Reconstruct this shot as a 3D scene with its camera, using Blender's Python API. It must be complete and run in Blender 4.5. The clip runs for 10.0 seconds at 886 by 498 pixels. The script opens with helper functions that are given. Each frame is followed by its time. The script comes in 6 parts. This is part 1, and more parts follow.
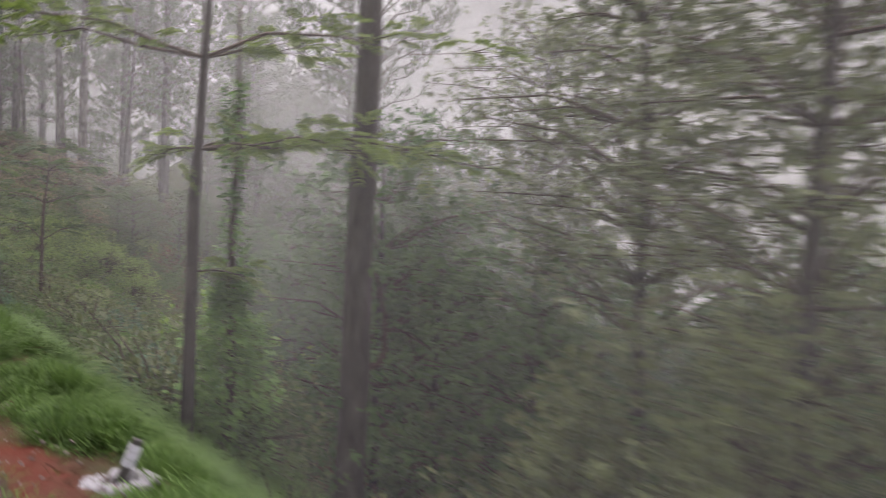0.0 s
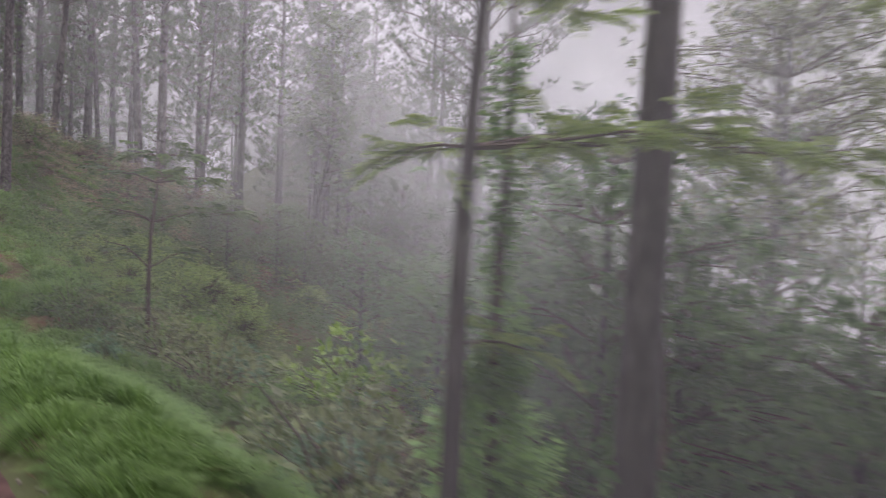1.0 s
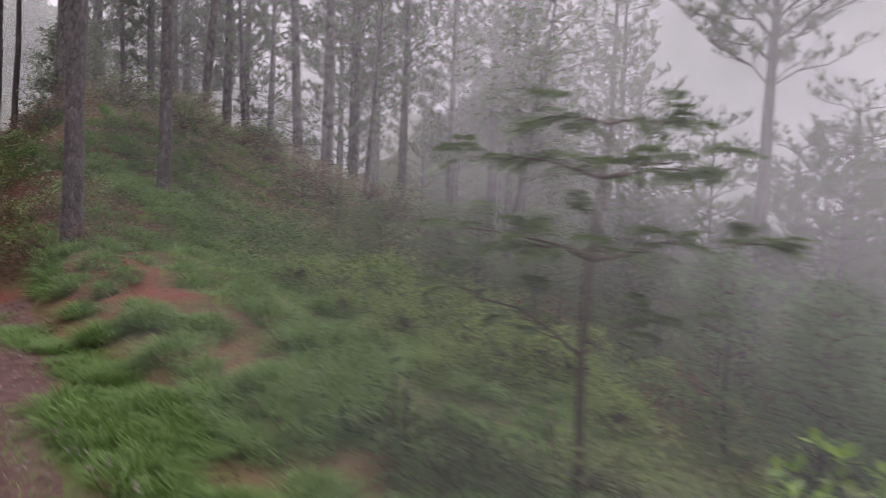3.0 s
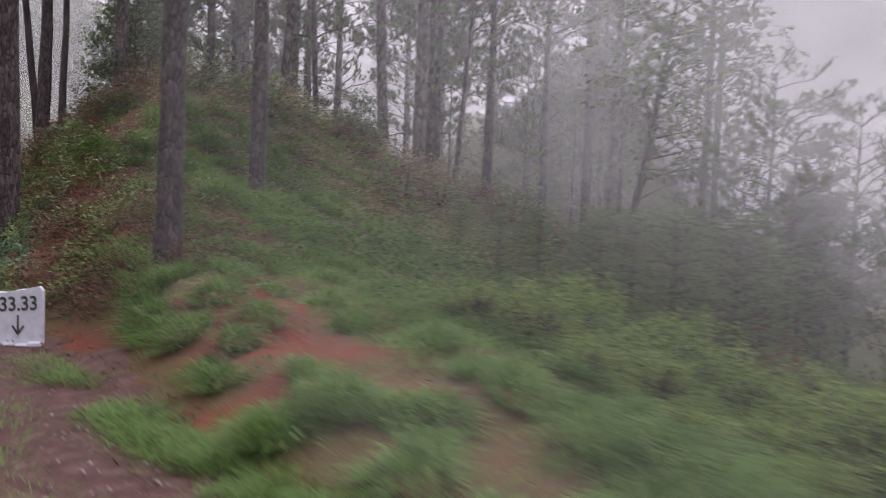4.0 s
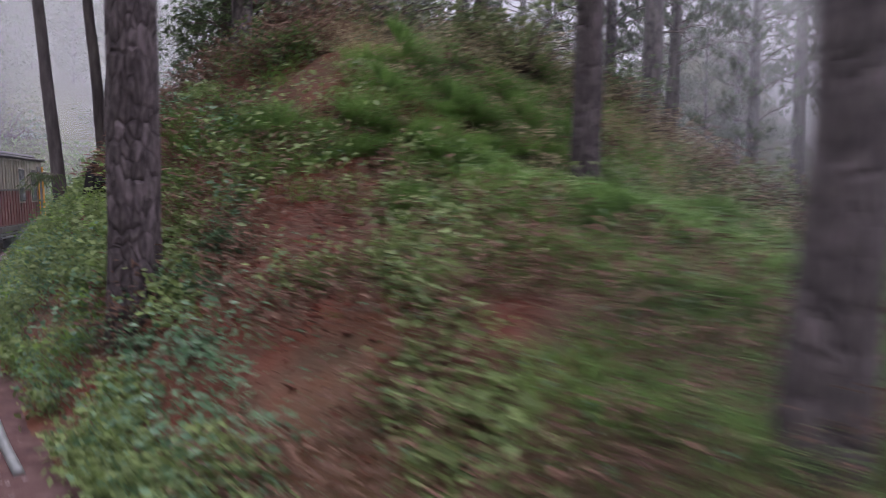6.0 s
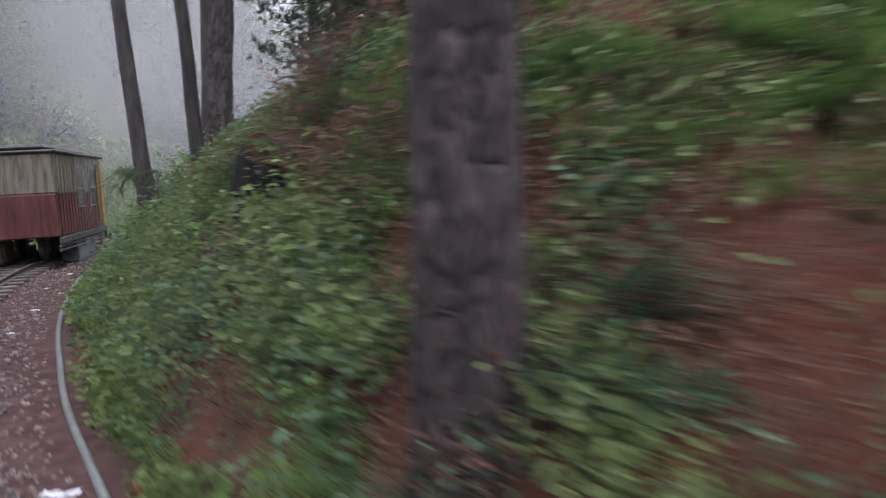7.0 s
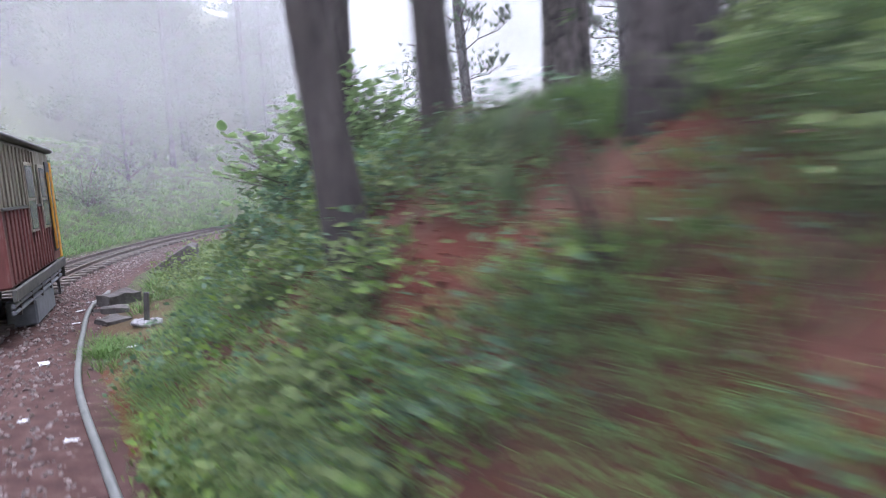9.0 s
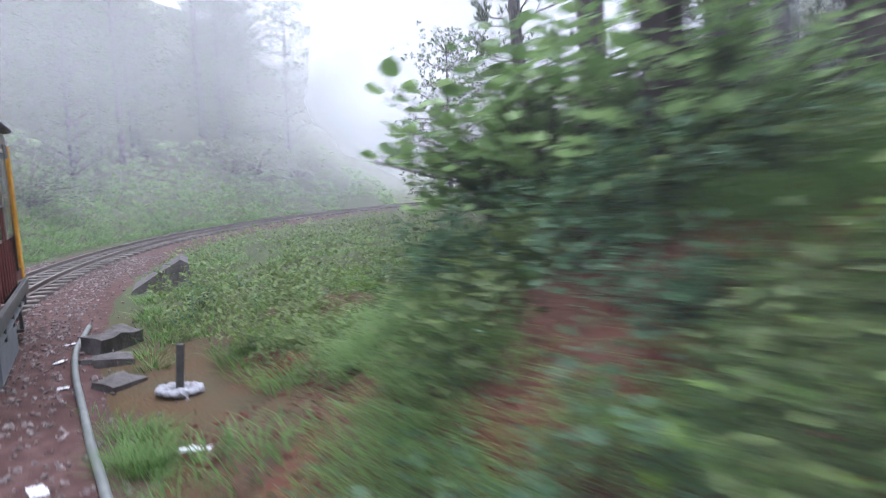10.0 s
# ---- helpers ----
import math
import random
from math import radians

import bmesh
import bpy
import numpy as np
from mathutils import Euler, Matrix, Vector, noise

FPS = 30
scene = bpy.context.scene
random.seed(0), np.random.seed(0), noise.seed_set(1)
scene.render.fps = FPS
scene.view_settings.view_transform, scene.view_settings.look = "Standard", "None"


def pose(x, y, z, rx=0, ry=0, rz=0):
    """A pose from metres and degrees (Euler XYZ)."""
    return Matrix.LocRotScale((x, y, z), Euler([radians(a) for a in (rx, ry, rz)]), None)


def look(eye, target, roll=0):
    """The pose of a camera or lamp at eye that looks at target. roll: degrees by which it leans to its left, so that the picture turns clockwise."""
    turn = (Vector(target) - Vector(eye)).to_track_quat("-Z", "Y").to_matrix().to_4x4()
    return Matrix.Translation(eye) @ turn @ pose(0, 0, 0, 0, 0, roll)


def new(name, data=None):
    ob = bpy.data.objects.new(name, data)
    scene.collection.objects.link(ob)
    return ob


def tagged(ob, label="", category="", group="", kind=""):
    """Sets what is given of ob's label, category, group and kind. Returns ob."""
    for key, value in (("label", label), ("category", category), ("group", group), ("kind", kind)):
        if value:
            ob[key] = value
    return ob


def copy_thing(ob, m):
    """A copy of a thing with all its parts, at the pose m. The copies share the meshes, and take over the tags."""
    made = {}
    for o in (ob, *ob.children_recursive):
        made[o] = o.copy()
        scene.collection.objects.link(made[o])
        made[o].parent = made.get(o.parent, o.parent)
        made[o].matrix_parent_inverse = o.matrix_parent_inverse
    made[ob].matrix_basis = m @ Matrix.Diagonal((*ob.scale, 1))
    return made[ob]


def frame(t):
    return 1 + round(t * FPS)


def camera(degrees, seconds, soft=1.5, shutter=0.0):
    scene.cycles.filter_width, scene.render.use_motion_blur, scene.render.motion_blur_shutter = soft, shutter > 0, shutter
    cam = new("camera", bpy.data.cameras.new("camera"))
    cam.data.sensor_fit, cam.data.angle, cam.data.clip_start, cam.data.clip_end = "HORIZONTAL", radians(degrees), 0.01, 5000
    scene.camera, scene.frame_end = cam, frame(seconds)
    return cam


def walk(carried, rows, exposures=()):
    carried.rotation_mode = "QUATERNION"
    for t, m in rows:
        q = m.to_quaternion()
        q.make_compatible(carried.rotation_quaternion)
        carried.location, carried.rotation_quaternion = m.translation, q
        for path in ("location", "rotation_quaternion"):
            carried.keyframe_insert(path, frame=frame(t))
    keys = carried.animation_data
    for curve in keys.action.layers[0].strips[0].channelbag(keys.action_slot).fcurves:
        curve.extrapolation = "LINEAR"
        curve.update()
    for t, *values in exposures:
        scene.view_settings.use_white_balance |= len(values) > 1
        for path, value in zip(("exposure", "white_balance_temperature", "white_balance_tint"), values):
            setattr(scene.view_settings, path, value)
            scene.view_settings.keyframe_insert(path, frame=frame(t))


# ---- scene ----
cam = camera(57.45, 10.0, soft=0.9, shutter=0.75)
# seconds, x, y, yaw, pitch, roll; the eye rides 2 m over the track bed
ROWS = [
    (0.0, 12.097, -17.427, -6.35, -3.70, -2.43),
    (0.5, 10.922, -15.380, -4.48, -3.60, -3.16),
    (1.0, 9.689, -13.368, -3.22, -3.03, -2.44),
    (1.5, 8.412, -11.384, -1.68, -3.51, -2.72),
    (2.0, 7.092, -9.427, -0.61, -3.70, -2.82),
    (2.5, 5.729, -7.501, 1.16, -3.83, -2.33),
    (2.7, 5.174, -6.738, 1.53, -3.79, -1.82),
    (3.0, 4.333, -5.598, 2.00, -3.70, -2.07),
    (3.5, 2.912, -3.714, 2.80, -3.65, -2.22),
    (3.8, 2.046, -2.594, 2.55, -3.57, -2.43),
    (4.0, 1.463, -1.852, 3.55, -3.94, -2.00),
    (4.5, 0.000, 0.000, 3.26, -4.00, -2.14),
    (5.0, -1.454, 1.859, 2.66, -4.17, -1.81),
    (5.2, -2.032, 2.605, 4.26, -4.86, -1.11),
    (5.5, -2.900, 3.724, 3.16, -4.40, -0.96),
    (6.0, -4.348, 5.587, 3.32, -4.21, -0.56),
    (6.3, -5.222, 6.702, 2.79, -4.06, -0.11),
    (6.5, -5.806, 7.443, 3.06, -4.54, 0.44),
    (7.0, -7.274, 9.290, 5.18, -4.92, 1.13),
    (7.5, -8.729, 11.149, 3.69, -5.08, 1.38),
    (8.0, -10.135, 13.044, 2.60, -4.62, 2.30),
    (8.5, -11.471, 14.989, -0.06, -5.36, 3.39),
    (9.0, -12.742, 16.977, -1.76, -5.35, 3.32),
    (9.5, -13.959, 18.999, -3.49, -4.40, 1.57),
    (10.0, -15.111, 21.058, -6.32, -5.17, 2.30),
]
PATH = [(t, pose(x, y, 2.0, 90 + pitch, roll, yaw)) for t, x, y, yaw, pitch, roll in ROWS]
EXPOSE = [(0.0, 1.45, 6700, 15), (1.0, 1.44, 6350, 19), (2.5, 1.36, 6450, 20), (4.5, 1.52, 6250, 20), (5.0, 1.62, 6150, 21), (6.5, 1.72, 5850, 22), (7.2, 1.66, 5850, 13), (8.0, 2.06, 5900, 16), (8.5, 2.32, 5800, 15), (9.0, 2.38, 5600, 15), (10.0, 2.34, 5500, 11)]
walk(cam, PATH, EXPOSE)

# ---- sky and light: bright overcast after rain ----
world = bpy.data.worlds.new("overcast_sky")
scene.world = world
world.use_nodes = True
wn, wl = world.node_tree.nodes, world.node_tree.links
bg = wn["Background"]
sky = wn.new("ShaderNodeTexSky")
sky.sky_type = "NISHITA"
sky.sun_disc = False
sky.sun_elevation, sky.sun_rotation = radians(48), radians(-20)
sky.air_density, sky.dust_density = 1.0, 4.0
pale = wn.new("ShaderNodeHueSaturation")
pale.inputs["Saturation"].default_value = 0.12
cloud = wn.new("ShaderNodeTexNoise")
cloud.inputs["Scale"].default_value = 2.2
cloud.inputs["Detail"].default_value = 4
ramp = wn.new("ShaderNodeMapRange")
ramp.inputs["From Min"].default_value, ramp.inputs["From Max"].default_value = 0.3, 0.7
ramp.inputs["To Min"].default_value, ramp.inputs["To Max"].default_value = 6.6, 7.8
veil = wn.new("ShaderNodeMix")
veil.data_type = "RGBA"
veil.inputs["Factor"].default_value = 0.92
# an overcast sky is about three times as bright overhead as along the horizon
where = wn.new("ShaderNodeTexCoord")
axis = wn.new("ShaderNodeSeparateXYZ")
climb = wn.new("ShaderNodeMapRange")
climb.inputs["From Min"].default_value, climb.inputs["From Max"].default_value = 0.0, 1.0
climb.inputs["To Min"].default_value, climb.inputs["To Max"].default_value = 0.46, 1.42
gain = wn.new("ShaderNodeMath")
gain.operation = "MULTIPLY"
wl.new(where.outputs["Generated"], axis.inputs[0])
wl.new(axis.outputs["Z"], climb.inputs["Value"])
wl.new(climb.outputs[0], gain.inputs[1])
tone = wn.new("ShaderNodeVectorMath")
tone.operation = "SCALE"
tone.inputs[0].default_value = (1.0, 0.96, 1.04)
wl.new(sky.outputs[0], pale.inputs["Color"])
wl.new(cloud.outputs["Fac"], ramp.inputs["Value"])
wl.new(ramp.outputs[0], gain.inputs[0])
wl.new(gain.outputs[0], tone.inputs["Scale"])
wl.new(pale.outputs[0], veil.inputs["A"])
wl.new(tone.outputs[0], veil.inputs["B"])
wl.new(veil.outputs["Result"], bg.inputs["Color"])
bg.inputs["Strength"].default_value = 0.10

sun = new("overcast_sun", bpy.data.lights.new("overcast_sun", "SUN"))
sun.data.energy, sun.data.angle, sun.data.color = 0.9, radians(30), (1.0, 0.97, 0.93)
sun.matrix_world = look((6, 14, 30), (0, 0, 0))

# ---- materials ----
def material(name, rough=0.8, metal=0.0):
    m = bpy.data.materials.new(name)
    m.use_nodes = True
    n, l = m.node_tree.nodes, m.node_tree.links
    b = n["Principled BSDF"]
    b.inputs["Roughness"].default_value, b.inputs["Metallic"].default_value = rough, metal
    if rough >= 0.85:
        b.inputs["Specular IOR Level"].default_value = 0.2
    return m, n, l, b


def noisy(name, stops, scale=3.0, detail=6, rough=0.85, bump=0.3, bump_scale=30.0, dist=0.02, stretch=(1, 1, 1), metal=0.0, per_piece=0.0, space="Object"):
    """A surface of several tones (position, colour), broken up at two scales, with fine relief."""
    m, n, l, b = material(name, rough, metal)
    tc = n.new("ShaderNodeTexCoord")
    mp = n.new("ShaderNodeMapping")
    mp.inputs["Scale"].default_value = stretch
    l.new(tc.outputs[space], mp.inputs["Vector"])
    no = n.new("ShaderNodeTexNoise")
    no.inputs["Scale"].default_value, no.inputs["Detail"].default_value = scale, detail
    no.inputs["Roughness"].default_value = 0.65
    l.new(mp.outputs[0], no.inputs["Vector"])
    cr = n.new("ShaderNodeValToRGB")
    cr.color_ramp.elements[0].position, cr.color_ramp.elements[0].color = stops[0][0], (*stops[0][1], 1)
    cr.color_ramp.elements[1].position, cr.color_ramp.elements[1].color = stops[-1][0], (*stops[-1][1], 1)
    for p, c in stops[1:-1]:
        cr.color_ramp.elements.new(p).color = (*c, 1)
    l.new(no.outputs["Fac"], cr.inputs[0])
    out = cr.outputs[0]
    if per_piece:
        geo = n.new("ShaderNodeNewGeometry")
        oi = n.new("ShaderNodeObjectInfo")
        add = n.new("ShaderNodeMath")
        add.operation = "ADD"
        l.new(geo.outputs["Random Per Island"], add.inputs[0])
        l.new(oi.outputs["Random"], add.inputs[1])
        fr = n.new("ShaderNodeMath")
        fr.operation = "FRACT"
        l.new(add.outputs[0], fr.inputs[0])
        mr = n.new("ShaderNodeMapRange")
        mr.inputs["To Min"].default_value, mr.inputs["To Max"].default_value = 1 - per_piece, 1 + per_piece
        l.new(fr.outputs[0], mr.inputs["Value"])
        hs = n.new("ShaderNodeHueSaturation")
        l.new(mr.outputs[0], hs.inputs["Value"])
        l.new(out, hs.inputs["Color"])
        out = hs.outputs[0]
    l.new(out, b.inputs["Base Color"])
    if bump:
        n2 = n.new("ShaderNodeTexNoise")
        n2.inputs["Scale"].default_value, n2.inputs["Detail"].default_value = bump_scale, 5
        l.new(mp.outputs[0], n2.inputs["Vector"])
        bp = n.new("ShaderNodeBump")
        bp.inputs["Strength"].default_value, bp.inputs["Distance"].default_value = bump, dist
        l.new(n2.outputs["Fac"], bp.inputs["Height"])
        l.new(bp.outputs[0], b.inputs["Normal"])
    return m


def bark(name, dark, mid, light, scale=13.0):
    """Plated bark: cells drawn out along the trunk, dark cracks between."""
    m, n, l, b = material(name, 0.9)
    tc = n.new("ShaderNodeTexCoord")
    mp = n.new("ShaderNodeMapping")
    mp.inputs["Scale"].default_value = (1, 1, 0.36)
    l.new(tc.outputs["Object"], mp.inputs["Vector"])
    warp = n.new("ShaderNodeTexNoise")
    warp.inputs["Scale"].default_value = 4
    l.new(mp.outputs[0], warp.inputs["Vector"])
    mixv = n.new("ShaderNodeMix")
    mixv.data_type = "RGBA"
    mixv.inputs["Factor"].default_value = 0.14
    l.new(mp.outputs[0], mixv.inputs["A"])
    l.new(warp.outputs["Color"], mixv.inputs["B"])
    vo = n.new("ShaderNodeTexVoronoi")
    vo.feature = "DISTANCE_TO_EDGE"
    vo.inputs["Scale"].default_value = scale
    l.new(mixv.outputs["Result"], vo.inputs["Vector"])
    cell = n.new("ShaderNodeTexVoronoi")
    cell.inputs["Scale"].default_value = scale
    l.new(mixv.outputs["Result"], cell.inputs["Vector"])
    cr = n.new("ShaderNodeValToRGB")
    cr.color_ramp.elements[0].position, cr.color_ramp.elements[0].color = 0.0, (*dark, 1)
    cr.color_ramp.elements[1].position, cr.color_ramp.elements[1].color = 0.18, (*mid, 1)
    l.new(vo.outputs["Distance"], cr.inputs[0])
    mx = n.new("ShaderNodeMix")
    mx.data_type = "RGBA"
    mx.inputs["B"].default_value = (*light, 1)
    mr = n.new("ShaderNodeMapRange")
    mr.inputs["From Min"].default_value, mr.inputs["To Max"].default_value = 0.35, 0.6
    sep = n.new("ShaderNodeSeparateColor")
    l.new(cell.outputs["Color"], sep.inputs[0])
    l.new(sep.outputs[0], mr.inputs["Value"])
    l.new(mr.outputs[0], mx.inputs["Factor"])
    l.new(cr.outputs[0], mx.inputs["A"])
    fine = n.new("ShaderNodeTexNoise")
    fine.inputs["Scale"].default_value, fine.inputs["Detail"].default_value = 26, 7
    l.new(mp.outputs[0], fine.inputs["Vector"])
    span = n.new("ShaderNodeMapRange")
    span.inputs["From Min"].default_value, span.inputs["From Max"].default_value = 0.3, 0.7
    span.inputs["To Min"].default_value, span.inputs["To Max"].default_value = 0.55, 1.45
    l.new(fine.outputs["Fac"], span.inputs["Value"])
    worn = n.new("ShaderNodeHueSaturation")
    l.new(span.outputs[0], worn.inputs["Value"])
    l.new(mx.outputs["Result"], worn.inputs["Color"])
    l.new(worn.outputs[0], b.inputs["Base Color"])
    cap = n.new("ShaderNodeMapRange")
    cap.inputs["From Max"].default_value = 0.2
    l.new(vo.outputs["Distance"], cap.inputs["Value"])
    bp = n.new("ShaderNodeBump")
    bp.inputs["Strength"].default_value, bp.inputs["Distance"].default_value = 0.7, 0.025
    l.new(cap.outputs[0], bp.inputs["Height"])
    l.new(bp.outputs[0], b.inputs["Normal"])
    return m


def leafy(name, dark, light, rough=0.5, through_light=0.35):
    """Leaves: tone by piece and by patch, some light coming through."""
    m, n, l, b = material(name, rough)
    b.inputs["Specular IOR Level"].default_value = 0.3
    geo = n.new("ShaderNodeNewGeometry")
    no = n.new("ShaderNodeTexNoise")
    no.inputs["Scale"].default_value = 0.9
    l.new(geo.outputs["Position"], no.inputs["Vector"])
    add = n.new("ShaderNodeMath")
    add.operation = "ADD"
    l.new(geo.outputs["Random Per Island"], add.inputs[0])
    l.new(no.outputs["Fac"], add.inputs[1])
    mr = n.new("ShaderNodeMapRange")
    mr.inputs["From Min"].default_value, mr.inputs["From Max"].default_value = 0.25, 1.35
    l.new(add.outputs[0], mr.inputs["Value"])
    mx = n.new("ShaderNodeMix")
    mx.data_type = "RGBA"
    mx.inputs["A"].default_value, mx.inputs["B"].default_value = (*dark, 1), (*light, 1)
    l.new(mr.outputs[0], mx.inputs["Factor"])
    l.new(mx.outputs["Result"], b.inputs["Base Color"])
    tr = n.new("ShaderNodeBsdfTranslucent")
    l.new(mx.outputs["Result"], tr.inputs["Color"])
    ms = n.new("ShaderNodeMixShader")
    ms.inputs[0].default_value = through_light
    l.new(b.outputs[0], ms.inputs[1])
    l.new(tr.outputs[0], ms.inputs[2])
    l.new(ms.outputs[0], n["Material Output"].inputs["Surface"])
    return m


RED, RUST = (0.112, 0.027, 0.016), (0.15, 0.043, 0.026)
M_soil = noisy("red_soil", [(0.3, (0.055, 0.03, 0.02)), (0.45, (0.105, 0.04, 0.027)), (0.55, RED), (0.75, RUST)], 1.1, 9, 0.95, 0.6, 26, 0.04)
# moss and old litter where the earth is not freshly cut, spread by a layer kept with the ground's points
_t = M_soil.node_tree
_at = _t.nodes.new("ShaderNodeAttribute")
_at.attribute_name = "moss"
_no = _t.nodes.new("ShaderNodeTexNoise")
_no.inputs["Scale"].default_value, _no.inputs["Detail"].default_value = 0.8, 8
_cr = _t.nodes.new("ShaderNodeValToRGB")
_cr.color_ramp.elements[0].position, _cr.color_ramp.elements[0].color = 0.35, (0.045, 0.065, 0.025, 1)
_cr.color_ramp.elements[1].position, _cr.color_ramp.elements[1].color = 0.68, (0.115, 0.085, 0.05, 1)
_mx = _t.nodes.new("ShaderNodeMix")
_mx.data_type = "RGBA"
_pr = _t.nodes["Principled BSDF"]
_old = _pr.inputs["Base Color"].links[0].from_socket
_t.links.new(_no.outputs["Fac"], _cr.inputs[0])
_t.links.new(_at.outputs["Fac"], _mx.inputs["Factor"])
_t.links.new(_old, _mx.inputs["A"])
_t.links.new(_cr.outputs[0], _mx.inputs["B"])
_t.links.new(_mx.outputs["Result"], _pr.inputs["Base Color"])
M_bed = noisy("track_bed", [(0.3, (0.042, 0.022, 0.02)), (0.5, (0.074, 0.039, 0.034)), (0.7, (0.118, 0.074, 0.066))], 5, 10, 0.95, 0.7, 60, 0.02)
M_stone = noisy("ballast_stone", [(0.3, (0.13, 0.10, 0.095)), (0.7, (0.28, 0.24, 0.225))], 6, 5, 0.9, 0.3, 40, 0.01, per_piece=0.35)
M_pine = bark("pine_bark", (0.032, 0.025, 0.025), (0.068, 0.055, 0.055), (0.135, 0.11, 0.113), 16.0)
M_pine_far = bark("pine_bark_far", (0.03, 0.025, 0.025), (0.085, 0.07, 0.068), (0.13, 0.11, 0.105), 7)
M_smooth = noisy("grey_bark", [(0.3, (0.03, 0.025, 0.025)), (0.55, (0.07, 0.058, 0.056)), (0.8, (0.12, 0.105, 0.10))], 6, 7, 0.9, 0.6, 24, 0.02, (1, 1, 0.25))
M_twig = noisy("twig", [(0.3, (0.045, 0.032, 0.025)), (0.7, (0.10, 0.075, 0.06))], 8, 4, 0.9, 0.2, 40, 0.01)
M_needle = leafy("pine_needles", (0.034, 0.056, 0.026), (0.10, 0.135, 0.06), 0.6, 0.25)
M_leaf = leafy("broad_leaves", (0.036, 0.085, 0.042), (0.115, 0.205, 0.10), 0.4)
M_olive = leafy("canopy_leaves", (0.05, 0.07, 0.03), (0.16, 0.19, 0.075))
M_feather = leafy("feathery_leaves", (0.08, 0.135, 0.035), (0.22, 0.29, 0.08), 0.55, 0.45)
M_shrub = leafy("shrub_leaves", (0.030, 0.055, 0.022), (0.095, 0.14, 0.045), 0.6)
M_bank = leafy("bank_plants", (0.056, 0.09, 0.029), (0.182, 0.24, 0.076), 0.6)
M_ravine = leafy("ravine_leaves", (0.03, 0.072, 0.024), (0.09, 0.16, 0.05), 0.6)
M_lime = leafy("lime_leaves", (0.07, 0.15, 0.02), (0.20, 0.31, 0.05), 0.45)
M_grass = leafy("wet_grass", (0.046, 0.10, 0.024), (0.15, 0.248, 0.064), 0.6, 0.4)
M_band = leafy("bright_grass", (0.068, 0.14, 0.03), (0.185, 0.295, 0.075), 0.6, 0.45)
M_dry = leafy("dry_grass", (0.12, 0.095, 0.055), (0.29, 0.24, 0.14), 0.8, 0.3)
M_far_grass = leafy("pale_grass", (0.075, 0.15, 0.04), (0.20, 0.31, 0.095), 0.6, 0.4)
M_round = leafy("round_leaves", (0.10, 0.18, 0.06), (0.28, 0.40, 0.15), 0.45, 0.4)
M_vine = leafy("vine_leaves", (0.085, 0.18, 0.05), (0.23, 0.38, 0.11), 0.5, 0.45)
M_straw = leafy("dry_litter", (0.06, 0.032, 0.022), (0.15, 0.085, 0.055), 0.8, 0.15)
M_white = noisy("whitewash", [(0.28, (0.32, 0.32, 0.35)), (0.42, (0.5, 0.51, 0.56)), (0.7, (0.62, 0.63, 0.69))], 9, 7, 0.8, 0.35, 45, 0.006)
M_whitestone = noisy("old_whitewash", [(0.3, (0.16, 0.15, 0.15)), (0.5, (0.33, 0.32, 0.34)), (0.75, (0.46, 0.46, 0.48))], 14, 7, 0.85, 0.5, 40, 0.01)
M_black = noisy("black_paint", [(0.3, (0.02, 0.02, 0.024)), (0.7, (0.06, 0.06, 0.066))], 20, 4, 0.7, 0.1)
M_rock = noisy("grey_rock", [(0.3, (0.055, 0.05, 0.047)), (0.7, (0.16, 0.145, 0.14))], 5, 8, 0.9, 0.6, 25, 0.03)
M_pipe = noisy("grey_pipe", [(0.3, (0.095, 0.10, 0.095)), (0.7, (0.18, 0.185, 0.172))], 7, 5, 0.5, 0.1, 40, 0.004)
M_rail = noisy("rail_steel", [(0.35, (0.09, 0.065, 0.055)), (0.7, (0.20, 0.16, 0.145))], 9, 6, 0.55, 0.2, 40, 0.004, metal=0.4)
M_sleeper = noisy("sleeper", [(0.3, (0.07, 0.06, 0.055)), (0.7, (0.18, 0.155, 0.14))], 6, 6, 0.9, 0.4, 30, 0.01, per_piece=0.2)
M_cream = noisy("cream_paint", [(0.3, (0.10, 0.075, 0.055)), (0.42, (0.20, 0.17, 0.13)), (0.55, (0.31, 0.28, 0.225)), (0.75, (0.38, 0.345, 0.28))], 2.2, 9, 0.6, 0.1, 30, 0.004, (3, 3, 0.45))
M_redp = noisy("red_paint", [(0.3, (0.05, 0.028, 0.026)), (0.43, (0.13, 0.042, 0.038)), (0.6, (0.185, 0.062, 0.056)), (0.72, (0.27, 0.15, 0.135))], 2.2, 9, 0.6, 0.1, 30, 0.004, (3, 3, 0.45))
M_yellow = noisy("yellow_paint", [(0.3, (0.50, 0.22, 0.02)), (0.7, (0.72, 0.40, 0.04))], 6, 5, 0.5, 0.1)
M_dark = noisy("grimy_steel", [(0.3, (0.03, 0.028, 0.028)), (0.7, (0.10, 0.095, 0.09))], 6, 6, 0.6, 0.2, 30, 0.006)
M_grey = noisy("grey_steel", [(0.3, (0.09, 0.10, 0.115)), (0.7, (0.20, 0.215, 0.235))], 5, 6, 0.5, 0.15, 30, 0.004)
M_char = noisy("charred_wood", [(0.3, (0.006, 0.0055, 0.0055)), (0.7, (0.026, 0.022, 0.021))], 9, 6, 0.9, 0.7, 30, 0.02, (1, 1, 0.3))
M_paper = noisy("pale_litter", [(0.3, (0.5, 0.5, 0.52)), (0.7, (0.8, 0.8, 0.82))], 12, 4, 0.35, 0.4, 30, 0.01)
